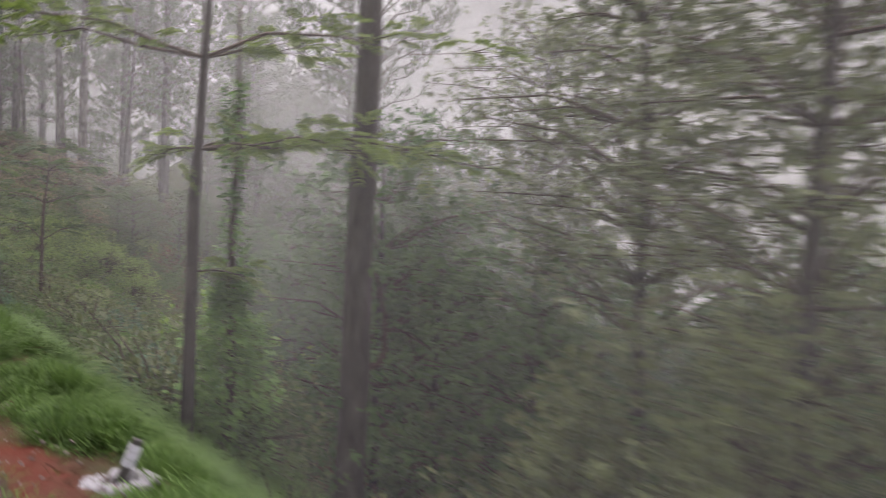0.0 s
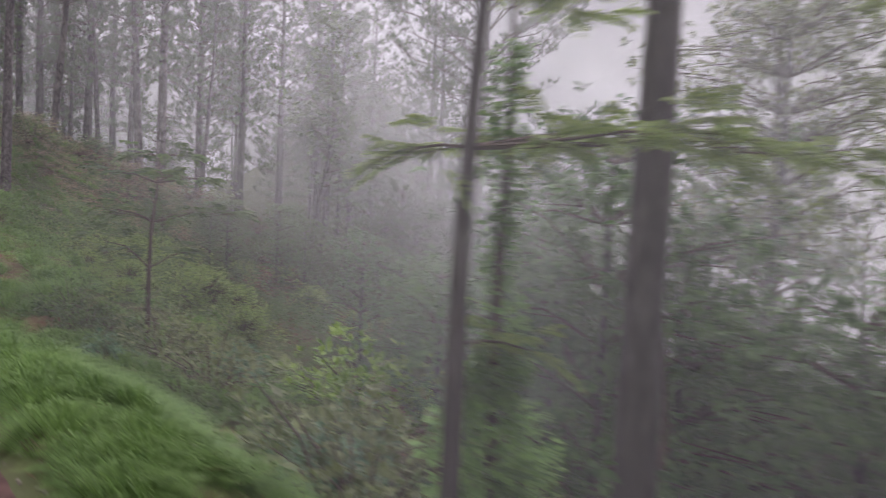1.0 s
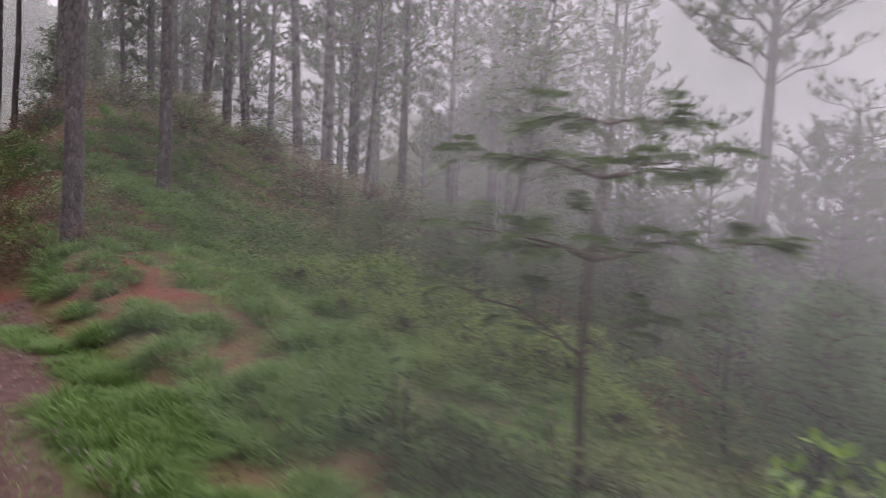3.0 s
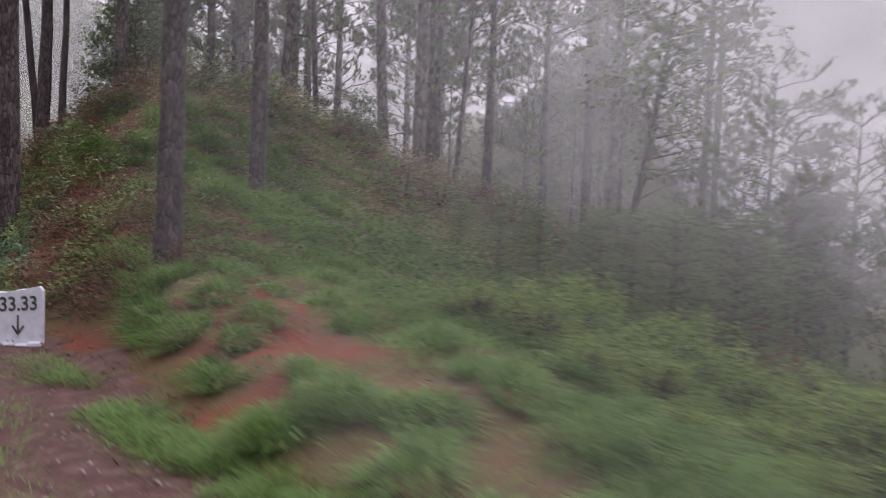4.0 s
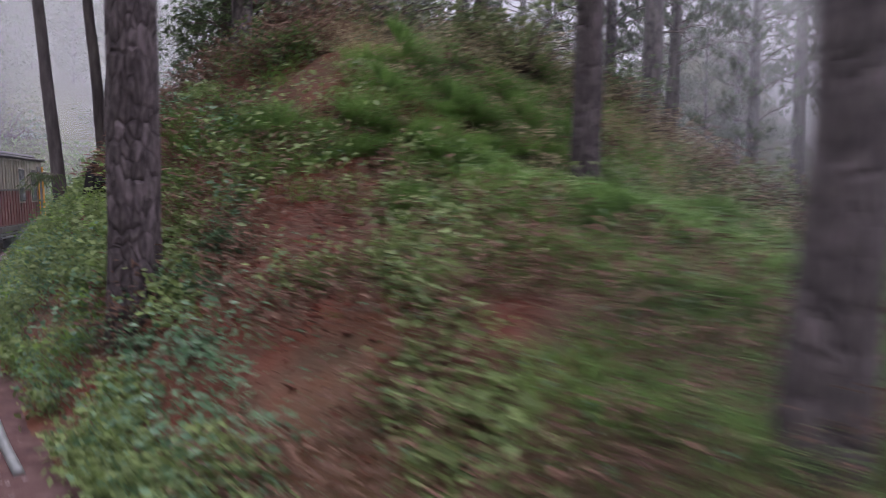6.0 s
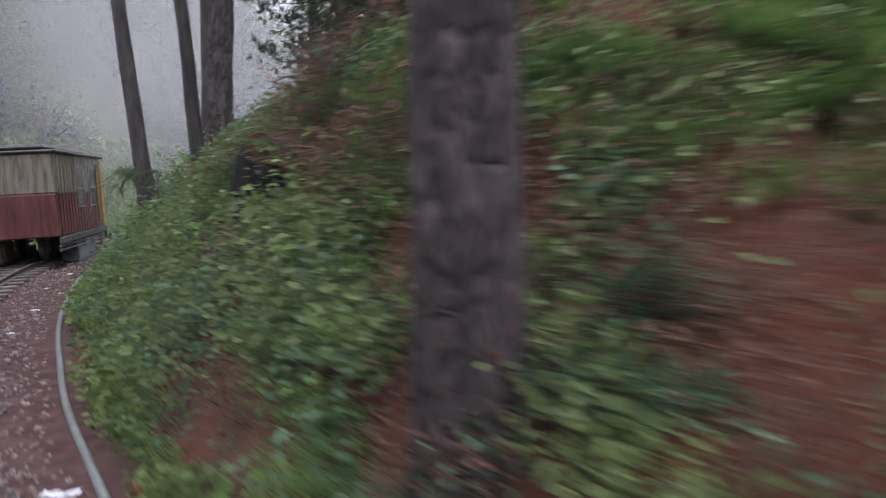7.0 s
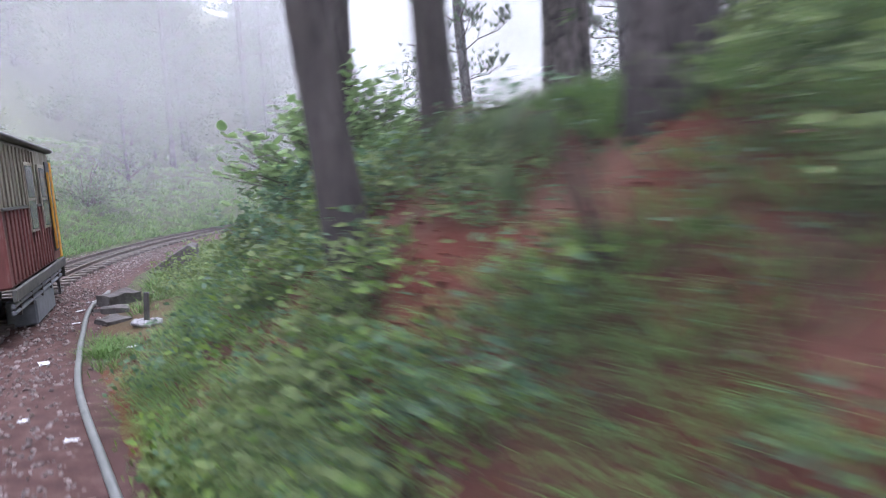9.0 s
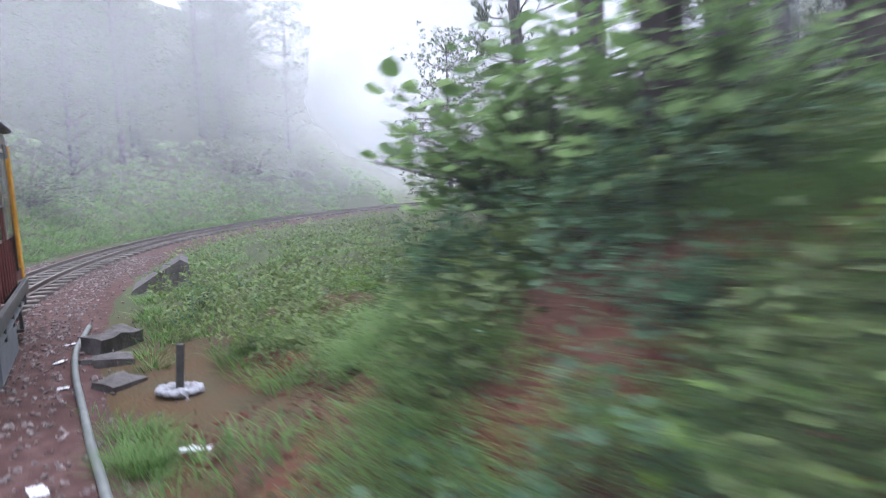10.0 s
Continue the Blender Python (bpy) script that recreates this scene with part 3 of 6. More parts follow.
def pine(m, label, h=15.0, r0=0.2, crown=0.45, seed=1, lean=(0, 0), bend=0.0, spread=2.4, mat=None, dense=1.0, stubs=3, sides=10, group="hillside pines", climb=(0.15, 0.6), domed=False):
    r = random.Random(seed)
    tree = thing("pine_tree", m, label, "tree", group)
    pts = trunk_line(h, lean, bend, seed)
    n = len(pts) - 1
    radii = [r0 * (1.25 if i == 0 else 1.1 if i == 1 else 1) * (1 - 0.82 * (i / n) ** 1.2) for i in range(n + 1)]
    v, f = tube(pts, radii, sides, 0.16, seed)
    link("trunk", v, f, mat or M_pine_far, tree, smooth=True)

    def point(u):
        x = u * n
        i = min(int(x), n - 1)
        return pts[i].lerp(pts[i + 1], x - i), radii[i]
    limbs, needles = Pile(), Pile()
    z = crown
    while z < 0.985:
        k = r.choice((3, 4, 4, 5))
        a0 = r.uniform(0, 6.3)
        for j in range(k):
            if r.random() > dense + 0.2:
                continue
            p, rr = point(z)
            a = a0 + 6.283 * j / k + r.uniform(-0.3, 0.3)
            q0 = (z - crown) / (1 - crown)
            fade = (1 - 0.62 * q0 ** 3) * (0.65 + 0.35 * min(1, q0 * 3))
            if domed:
                fade = 0.3 + 0.7 * math.sin(math.pi * min(1, 0.12 + 0.8 * q0))
            L = spread * fade * r.uniform(0.55, 1.15)
            rise = r.uniform(*climb)
            d = Vector((math.cos(a), math.sin(a), 0))
            sway = Vector((-d.y, d.x, 0)) * r.uniform(-0.12, 0.12) * L
            bow = [p, p + d * (L * 0.32) + sway * 0.6 + Vector((0, 0, rise * L * 0.42)), p + d * (L * 0.68) + sway + Vector((0, 0, rise * L * 0.6)), p + d * L + Vector((0, 0, rise * L * 0.66 + 0.2 * L))]
            thick = 0.012 + 0.0085 * L
            limbs.add(*tube(bow, [thick, thick * 0.7, thick * 0.45, 0.004], 5, 0.1, seed))
            for k2 in range(int((3 + 2.4 * dense + 0.8 * L) * (1.8 if L > 2.8 else 1.0))):
                u = r.uniform(0.25, 1.0) * 2.999
                b = bow[int(u)].lerp(bow[int(u) + 1], u - int(u))
                turn = r.choice((-1, 1)) * r.uniform(0.35, 1.1)
                e = Vector((d.x * math.cos(turn) - d.y * math.sin(turn), d.x * math.sin(turn) + d.y * math.cos(turn), r.uniform(0.1, 0.6))).normalized()
                l2 = (0.3 + 0.16 * L * (1.25 - u / 3)) * r.uniform(0.7, 1.3)
                arm = [b, b + e * (l2 * 0.55), b + e * l2 + Vector((0, 0, 0.22 * l2))]
                limbs.add(*tube(arm, [0.011, 0.007, 0.003], 3))
                for k3 in range(int(3 + 3 * l2)):
                    v = r.uniform(0.35, 1.0) * 1.999
                    c = arm[int(v)].lerp(arm[int(v) + 1], v - int(v))
                    w = (e * 0.6 + Vector((r.uniform(-0.7, 0.7), r.uniform(-0.7, 0.7), r.uniform(0.3, 1.0)))).normalized()
                    t = c + w * r.uniform(0.12, 0.36)
                    sd = w.cross(Vector((0.3, 0.2, 1))).normalized() * 0.006
                    limbs.tri(c - sd, c + sd, t)
                    tuft(needles, t - w * 0.04, (w * 0.5 + Vector((0, 0, 0.8))).normalized(), r.uniform(0.14, 0.24), 11, r)
                tuft(needles, arm[2], (e * 0.5 + Vector((0, 0, 0.8))).normalized(), r.uniform(0.16, 0.25), 12, r)
        z += r.uniform(0.5, 0.85) / h
    for _ in range(stubs):
        p, rr = point(r.uniform(0.12, crown))
        a = r.uniform(0, 6.3)
        d = Vector((math.cos(a), math.sin(a), r.uniform(-0.2, 0.3)))
        L = r.uniform(0.25, 1.3)
        limbs.add(*tube([p, p + d * L * 0.5, p + d * L + Vector((0, 0, -0.1 * L))], [0.03, 0.018, 0.006], 4))
    link("branchwork", limbs.v, limbs.f, M_twig, tree)["kind"] = "stuff"
    link("crown", needles.v, needles.f, M_needle, tree)["kind"] = "stuff"
    return tree


def spot(x, y, turn=0.0, scale=1.0, sink=0.0):
    return Matrix.Translation((x, y, ground_z(x, y) - sink)) @ Matrix.Rotation(turn, 4, "Z") @ Matrix.Scale(scale, 4)


def leaf_spray(pile, p, way, size, r, width=0.45, n=5):
    """A spray of leaves round the end of a twig."""
    for _ in range(n):
        d = (way + Vector((r.uniform(-1, 1), r.uniform(-1, 1), r.uniform(-0.8, 0.6)))).normalized()
        sd = d.cross(Vector((r.uniform(-0.5, 0.5), r.uniform(-0.5, 0.5), 1))).normalized()
        L = size * r.uniform(0.6, 1.25)
        pile.leaf(p + d * size * 0.15, d, sd, L, L * width, 0.2)


def feather(pile, p, way, length, r, leaf=0.07):
    """A pinnate leaf: pairs of leaflets along a drooping rib."""
    sd = way.cross(Vector((0, 0, 1))).normalized()
    n = max(4, int(length / (leaf * 0.55)))
    for i in range(1, n + 1):
        u = i / n
        b = p + way * (length * u) - Vector((0, 0, 0.35 * length * u * u))
        w = leaf * (0.6 + 0.9 * math.sin(u * 2.8)) * r.uniform(0.8, 1.2)
        for s in (-1, 1):
            d = (sd * s + way * 0.45 + Vector((0, 0, r.uniform(-0.4, 0.1)))).normalized()
            pile.leaf(b, d, way, w * 1.5, w * 0.55, 0.2)


# the near pine with a broken hanging limb, and its slim neighbours on the ravine's edge
X, Y = 12.18, -5.40
big = pine(spot(X, Y), "dark straight pine trunk with a broken hanging limb", 19, 0.245, 0.55, 3, (0.012, 0.012), 0.0, 2.8, M_smooth, 0.9, 0, 14)
zg = ground_z(X, Y)
v, f = tube([(0.05, 0, 1.1 - zg), (0.32, 0.3, 0.75 - zg), (0.48, 0.52, 0.1 - zg), (0.5, 0.52, -0.45 - zg), (0.38, 0.3, -0.62 - zg), (0.12, 0.05, -0.68 - zg)], [0.028, 0.03, 0.034, 0.04, 0.05, 0.05], 6, 0.2, 4)
link("broken_limb", v, f, M_twig, big, "grey broken limb hanging in a loop")


def layered_tree(m, label, stem, r0, tiers, mat, seed, group="", leaf=0.07, cat="tree", name="layered_tree", full=1.0):
    """A slim tree whose limbs spread level, in tiers of feathery leaves. tiers: height, limbs (angle, length, rise)."""
    r = random.Random(seed)
    tree = thing(name, m, label, cat, group)
    n = len(stem) - 1
    v, f = tube(stem, [r0 * (1 - 0.75 * i / n) for i in range(n + 1)], 9, 0.12, seed)
    link("trunk", v, f, M_smooth if r0 > 0.08 else M_twig, tree, smooth=True)
    limbs, leaves = Pile(), Pile()
    hs = [Vector(p) for p in stem]
    for z, arms in tiers:
        base = min(hs, key=lambda p: abs(p.z - z))
        i = hs.index(base)
        j = min(i + 1, n) if z > base.z else max(i - 1, 0)
        base = base.lerp(hs[j], 0 if i == j else min(1, abs(z - base.z) / max(1e-3, abs(hs[j].z - base.z))))
        for a, L, rise in arms:
            a = radians(a)
            d = Vector((math.cos(a), math.sin(a), rise))
            mid = base + d * (L * 0.5) + Vector((r.uniform(-0.1, 0.1), r.uniform(-0.1, 0.1), 0.05 * L))
            tip = base + d * L + Vector((r.uniform(-0.15, 0.15), r.uniform(-0.15, 0.15), -0.04 * L))
            k1, k2 = base.lerp(mid, 0.5), mid.lerp(tip, 0.5)
            k1 += Vector((r.uniform(-0.06, 0.06), r.uniform(-0.06, 0.06), r.uniform(-0.05, 0.09))) * L * 0.5
            k2 += Vector((r.uniform(-0.06, 0.06), r.uniform(-0.06, 0.06), r.uniform(-0.09, 0.05))) * L * 0.5
            limbs.add(*tube([base, k1, mid, k2, tip], [0.012 + 0.0045 * L, 0.01 + 0.0034 * L, 0.008 + 0.0022 * L, 0.006, 0.003], 5, 0.1, seed))
            for _ in range(int(11 * L * full) + 3):
                u = r.uniform(0.18, 1.0)
                b = base.lerp(mid, u * 2) if u < 0.5 else mid.lerp(tip, u * 2 - 1)
                w = (d * 0.7 + Vector((r.uniform(-1, 1), r.uniform(-1, 1), r.uniform(-0.15, 0.3)))).normalized()
                e = b + w * r.uniform(0.1, 0.5)
                limbs.tri(b + Vector((0, 0, 0.006)), b - Vector((0, 0, 0.006)), e)
                for _k in range(2):
                    w2 = (w + Vector((r.uniform(-0.8, 0.8), r.uniform(-0.8, 0.8), r.uniform(-0.1, 0.25)))).normalized()
                    feather(leaves, e - w * 0.1, w2, r.uniform(0.22, 0.45), r, leaf)
    link("branchwork", limbs.v, limbs.f, M_twig, tree)["kind"] = "stuff"
    link("crown", leaves.v, leaves.f, mat, tree)["kind"] = "stuff"
    return tree


X, Y = 10.15, -7.30
zg = ground_z(X, Y)
stem = [(0.0, 0.0, -0.4), (0.02, -0.02, 1.5), (0.03, 0, 3.2), (0.08, 0.02, 4.2), (0.14, 0.0, 5.4), (0.2, 0, 6.6), (0.3, 0.05, 8.5)]
layered_tree(spot(X, Y), "slim dark tree with level limbs of feathery green leaves", stem, 0.09,
             [(2.45 - zg, [(150, 0.75, -0.12), (5, 3.6, 0.02), (30, 2.8, 0.08), (-20, 2.2, 0.03), (80, 1.6, 0.1)]),
              (3.55 - zg, [(165, 3.0, 0.12), (10, 3.4, 0.14), (60, 2.2, 0.2), (210, 2.3, 0.12)]), (4.6 - zg, [(170, 2.4, 0.2), (20, 2.6, 0.2)]),
              (0.95 - zg, [(20, 0.7, -0.1)])], M_feather, 21, "trees on the ravine edge", 0.056, full=0.62)

# a thin stem wrapped in climbing leaves beside it
X, Y = 10.55, -6.7
zg = ground_z(X, Y)
vine = thing("vine_clad_tree", spot(X, Y), "thin stem wrapped in bright green climbing vine leaves", "tree", "trees on the ravine edge")
v, f = tube([(0, 0, -0.3), (0.03, 0.02, 1.6), (0, 0.05, 3.0), (0.05, 0.03, 4.6), (0.02, 0.1, 6.4)], [0.07, 0.06, 0.05, 0.035, 0.012], 7, 0.1, 5)
link("trunk", v, f, M_twig, vine, smooth=True)
rng, pile = random.Random(31), Pile()
for _ in range(2300):
    z = rng.uniform(-0.2, 2.6) if rng.random() < 0.85 else rng.uniform(2.4, 5.2)
    w = (0.5 if z < 1.2 else 0.4 if z < 2.2 else 0.2 if z < 3.2 else 0.09) * rng.uniform(0.3, 1.3) * (1 + 0.5 * noise.noise(Vector((z * 2, 3, 1))))
    a = rng.uniform(0, 6.3)
    p = Vector((math.cos(a) * w, math.sin(a) * w, z))
    leaf_spray(pile, p, Vector((math.cos(a), math.sin(a), 0.2)), 0.11, rng, 0.75, 2)
link("vine_leaves", pile.v, pile.f, M_vine, vine, "dense green vine leaves")["kind"] = "stuff"


def round_tree(m, label, h, r0, seed, mat, crown_z, crown_r, count, leaf=0.11, name="broadleaf_tree", group="", lean=(0, 0)):
    """A broadleaf tree: forking limbs, each end carrying sprays of leaves."""
    r = random.Random(seed)
    tree = thing(name, m, label, "tree", group)
    pts = trunk_line(h * 0.9, lean, 0.1, seed)
    v, f = tube(pts, [r0 * (1 - 0.7 * i / (len(pts) - 1)) for i in range(len(pts))], 9, 0.14, seed)
    link("trunk", v, f, M_smooth, tree, smooth=True)
    limbs, leaves = Pile(), Pile()
    for _ in range(count):
        a = r.uniform(0, 6.3)
        q = r.random()
        rad = crown_r * (r.random() ** 0.5) * (0.45 + 0.55 * math.sin(math.pi * min(1, 0.2 + 0.75 * q)))
        end = Vector((lean[0] * h + math.cos(a) * rad, lean[1] * h + math.sin(a) * rad, crown_z + (h - crown_z) * q))
        low = end.z - rad * r.uniform(0.1, 0.55)
        p = min(pts, key=lambda k: abs(k.z - low))
        mid = p.lerp(end, 0.5) + Vector((r.uniform(-0.15, 0.15), r.uniform(-0.15, 0.15), 0.1 * rad))
        limbs.add(*tube([p, mid, end], [0.012 + 0.006 * rad, 0.014, 0.005], 4))
        for _k in range(13):
            q = mid.lerp(end, r.uniform(-0.3, 1.15)) + Vector((r.gauss(0, 0.32), r.gauss(0, 0.32), r.gauss(0, 0.16)))
            leaf_spray(leaves, q, (end - mid).normalized(), leaf, r, 0.42, 7)
    link("branchwork", limbs.v, limbs.f, M_twig, tree)["kind"] = "stuff"
    link("crown", leaves.v, leaves.f, mat, tree)["kind"] = "stuff"
    return tree


round_tree(spot(15.6, -8.2, 0.4), "leafy olive green tree leaning over the ravine", 10.3, 0.15, 41, M_olive, 6.0, 2.7, 130, 0.13, lean=(0.02, 0.05))
round_tree(spot(16.3, 0.3, 1.4), "leafy olive green tree leaning over the ravine", 13.5, 0.15, 43, M_olive, 8.5, 3.2, 150, 0.15)
round_tree(spot(5.6, 24.5, 0.0), "forked broadleaf tree among the pines", 11.0, 0.14, 47, M_shrub, 3.0, 4.3, 95, 0.21, group="trees among the pines", lean=(0.16, 0))

p = on_line(4.0, 7.6)
round_tree(spot(p.x, p.y, 0.9), "dark leafy tree hanging over the ravine's edge", 11, 0.085, 45, M_olive, 2.6, 2.2, 150, 0.13)
p = on_line(2.9, 5.6)
round_tree(spot(p.x, p.y, 2.9), "dark leafy tree hanging over the ravine's edge", 9.5, 0.12, 46, M_olive, 2.0, 1.8, 120, 0.13)

# the umbrella-topped sapling on the slope
X, Y = 5.3, 1.25
zg = ground_z(X, Y)
layered_tree(spot(X, Y), "dark-stemmed sapling with level tiers of feathery leaves", [(0.05, -0.1, -0.3), (0.02, 0, 0.68 - zg), (0.05, 0.0, 1.4 - zg), (0.12, 0.02, 2.0 - zg), (0.16, 0.0, 2.7 - zg)], 0.05,
             [(0.68 - zg, [(160, 1.3, 0.45), (20, 0.9, 0.4)]), (1.5 - zg, [(170, 1.1, 0.25), (5, 1.2, 0.2), (60, 0.9, 0.2), (230, 0.8, 0.2)]), (2.2 - zg, [(170, 1.0, 0.2), (20, 0.9, 0.15), (300, 0.7, 0.2), (100, 0.9, 0.2)]), (2.65 - zg, [(150, 0.7, 0.1), (10, 0.6, 0.1)])], M_shrub, 23, cat="sapling", name="sapling", leaf=0.055, full=0.55)

# the slope's pines whose places are known
pine(spot(-2.98, 8.92), "dark pine with plated bark on the red bank", 17, 0.185, 0.62, 5, (0.03, 0.0), 0.0, 2.4, M_pine, 0.9, 1, 14, group="pines by the track")
pine(spot(-3.33, 14.35), "slim dark pine on the grassy slope", 16, 0.17, 0.6, 6, (0.008, 0), 0.0, 2.2, M_pine, 0.9, 2, 12, group="pines by the track")
pine(spot(-7.49, 12.58, 0.3), "thick pine with plated bark wrapped by plants", 18, 0.232, 0.65, 7, (0.0, 0.0), 0.0, 2.6, M_pine, 0.9, 0, 16, group="pines by the track")
for x, y, rr, ln, sd in ((-13.1, 21.8, 0.14, (-0.145, 0.04), 8), (-13.45, 25.05, 0.145, (-0.035, 0.12), 9), (-12.55, 22.6, 0.125, (-0.06, -0.1), 10), (-11.57, 20.75, 0.2, (0.015, 0.01), 11)):
    pine(spot(x, y), "leaning dark tree trunk at the crest of the bank", 14, rr, 0.6, sd, ln, 0.12, 2.2, M_smooth if sd != 11 else M_pine, 0.8, 0, 12, group="leaning trees on the bank")

KINDS = [
    pine(spot(12.67, 18.35), "tall pine with a spreading whorled crown", 17, 0.25, 0.56, 61, (0.02, 0), 0.0, 5.4, M_pine_far, 2.3, 3, group="misty pines", climb=(0.35, 0.95), domed=True),
    pine(spot(11.6, 38.4), "tall slim pine fading into the mist", 19, 0.24, 0.3, 62, (0.0, 0), 0.1, 2.6, M_pine_far, 0.75, 5, group="misty pines"),
    pine(spot(5.9, 29.45), "tall slim pine fading into the mist", 17, 0.19, 0.28, 63, (0.01, 0), 0.0, 2.2, M_pine_far, 0.7, 4, group="misty pines"),
    pine(spot(3.37, 30.1), "tall slim pine fading into the mist", 15, 0.2, 0.2, 64, (0.0, 0), 0.0, 2.8, M_pine_far, 0.8, 2, group="misty pines"),
    pine(spot(16.4, 20.5), "round-crowned young pine below the slope", 10, 0.14, 0.16, 65, (0, 0), 0.0, 3.0, M_pine_far, 1.4, 1, group="misty pines", climb=(0.2, 0.7), domed=True),
    pine(spot(-0.03, 26.9), "thin leaning pine fading into the mist", 12, 0.12, 0.35, 66, (0.06, 0), 0.1, 1.8, M_pine_far, 0.6, 3, group="misty pines"),
]
MORE = [(12.4, 38.9, 2, 1.05), (1.13, 30.9, 1, 0.9), (5.27, 31.7, 1, 0.95), (-0.85, 30.0, 2, 1.0),
        (-6.7, 30.2, 1, 1.0), (-4.9, 27.3, 5, 1.1), (-5.5, 33.3, 2, 1.05), (-2.1, 24.4, 1, 0.85), (-0.9, 23.4, 2, 1.2),
        (-1.2, 31.4, 3, 1.0), (-4.7, 21.1, 5, 1.3), (-8.7, 19.6, 1, 0.8),
        (9.3, 19.8, 4, 0.45), (11.1, 22.9, 4, 0.55), (13.6, 26.1, 4, 0.85), (11.7, 17.9, 4, 0.55), (6.5, 30.6, 5, 1.0), (9.1, 22.7, 4, 0.45),
        (14.5, 16.8, 4, 0.8), (10.5, 20.6, 4, 0.55), (15.5, 15.5, 4, 0.5), (17.0, 16.5, 4, 0.55), (16.2, 14.0, 4, 0.5), (18.5, 17.0, 4, 0.5), (19.0, 20.5, 4, 0.6), (18.2, 22.5, 4, 0.7), (14.9, 19.3, 4, 0.75), (20.5, 18.0, 4, 0.5), (17.2, 21.5, 4, 0.85), (15.4, 21.8, 4, 0.85), (17.6, 18.9, 4, 0.72), (18.1, 4.3, 2, 0.9), (22.6, 8.0, 4, 1.1), (20.0, 14.5, 4, 1.0),
        (-9.5, 33.0, 1, 0.95), (-7.5, 36.5, 1, 1.0),
        (-11.1, 39.0, 2, 0.9), (-8.6, 32.8, 2, 0.8), (-10.4, 28.2, 2, 0.75)]
rng = random.Random(71)
for x, y, k, sc in MORE:
    copy_thing(KINDS[k], spot(x, y, rng.uniform(0, 6.3), sc) @ Matrix.Rotation(rng.gauss(0, 0.028), 4, "X"))
for x, y, k, sc in ((10.59, 25.61, 4, 0.9), (9.92, 21.57, 4, 0.75), (7.42, 23.43, 4, 0.45), (-10.89, 26.93, 1, 1.0), (-9.26, 28.35, 2, 1.05), (-8.46, 28.8, 1, 0.9), (-12.36, 30.05, 2, 0.9)):
    copy_thing(KINDS[k], spot(x, y, rng.uniform(0, 6.3), sc))
p = on_line(66.0, 15.0)
leafy_tree = round_tree(spot(p.x, p.y), "low-branched leafy tree hazy behind the crest", 7.0, 0.1, 49, M_shrub, 0.8, 2.4, 110, 0.15, group="leafy trees in the mist")
for s, o, sc in ((63.0, 16.0, 0.7), (72.0, 9.0, 0.8)):
    p = on_line(s, o)
    copy_thing(leafy_tree, spot(p.x, p.y, rng.uniform(0, 6.3), sc))
for x, y, sc in ((-9.4, 21.6, 0.62), (-8.6, 20.4, 0.6), (-10.1, 23.2, 0.66)):
    copy_thing(leafy_tree, spot(x, y, rng.uniform(0, 6.3), sc))
for x, y, sc in ((0.75, 16.05, 0.17), (1.63, 14.1, 0.22), (2.33, 12.64, 0.29), (3.59, 14.21, 0.33), (3.91, 12.23, 0.33), (4.55, 11.76, 0.36), (5.9, 12.84, 0.42), (3.76, 17.22, 0.3), (5.77, 16.34, 0.42), (6.6, 14.2, 0.4), (8.3, 22.5, 0.5), (6.6, 20.5, 0.4), (9.0, 18.2, 0.5), (4.6, 21.5, 0.35)):
    copy_thing(leafy_tree, spot(x, y, rng.uniform(0, 6.3), sc))
green_tree = round_tree(spot(13.2, 6.0), "low leafy green tree in the misty ravine", 6.5, 0.09, 51, M_ravine, 0.5, 2.6, 120, 0.16, group="leafy trees in the mist")
for _ in range(34):
    s, o = rng.uniform(-6, 14), rng.uniform(8.5, 19)
    p = on_line(s, o)
    copy_thing(green_tree, spot(p.x, p.y, rng.uniform(0, 6.3), rng.uniform(0.75, 1.25)))
for _ in range(46):
    s, o = rng.uniform(2, 25), rng.uniform(9.5, 24)
    p = on_line(s, o)
    copy_thing(green_tree, spot(p.x, p.y, rng.uniform(0, 6.3), rng.uniform(0.38, 0.7)))
for x, y, turn, size in ((18.0, -7.2, 0.6, 1.3), (19.3, -6.3, 2.2, 1.35), (17.0, -9.5, 4.0, 0.95)):
    copy_thing(green_tree, spot(x, y, turn, size))
for _ in range(44):
    s, o = rng.uniform(62, 132), -rng.uniform(8, 34)
    p = on_line(s, o)
    copy_thing(leafy_tree, spot(p.x, p.y, rng.uniform(0, 6.3), rng.uniform(0.8, 1.7)))
# the wood behind, thinning into mist, and the wooded hill across the track
for _ in range(8):
    s, o = rng.uniform(60, 80), rng.uniform(14, 30)
    p = on_line(s, o)
    copy_thing(KINDS[rng.choice((1, 2, 3, 5, 4))], spot(p.x, p.y, rng.uniform(0, 6.3), rng.uniform(0.8, 1.15)))
for _ in range(10):
    s, o = rng.uniform(-8, 15), rng.uniform(16, 34)
    p = on_line(s, o)
    copy_thing(KINDS[rng.choice((4, 4, 4, 5))], spot(p.x, p.y, rng.uniform(0, 6.3), rng.uniform(0.6, 0.9)))
for _ in range(34):
    s, o = rng.uniform(66, 105), -rng.uniform(9, 40)
    p = on_line(s, o)
    copy_thing(KINDS[rng.choice((1, 3, 4, 4, 5))], spot(p.x, p.y, rng.uniform(0, 6.3), rng.uniform(0.7, 1.1)))


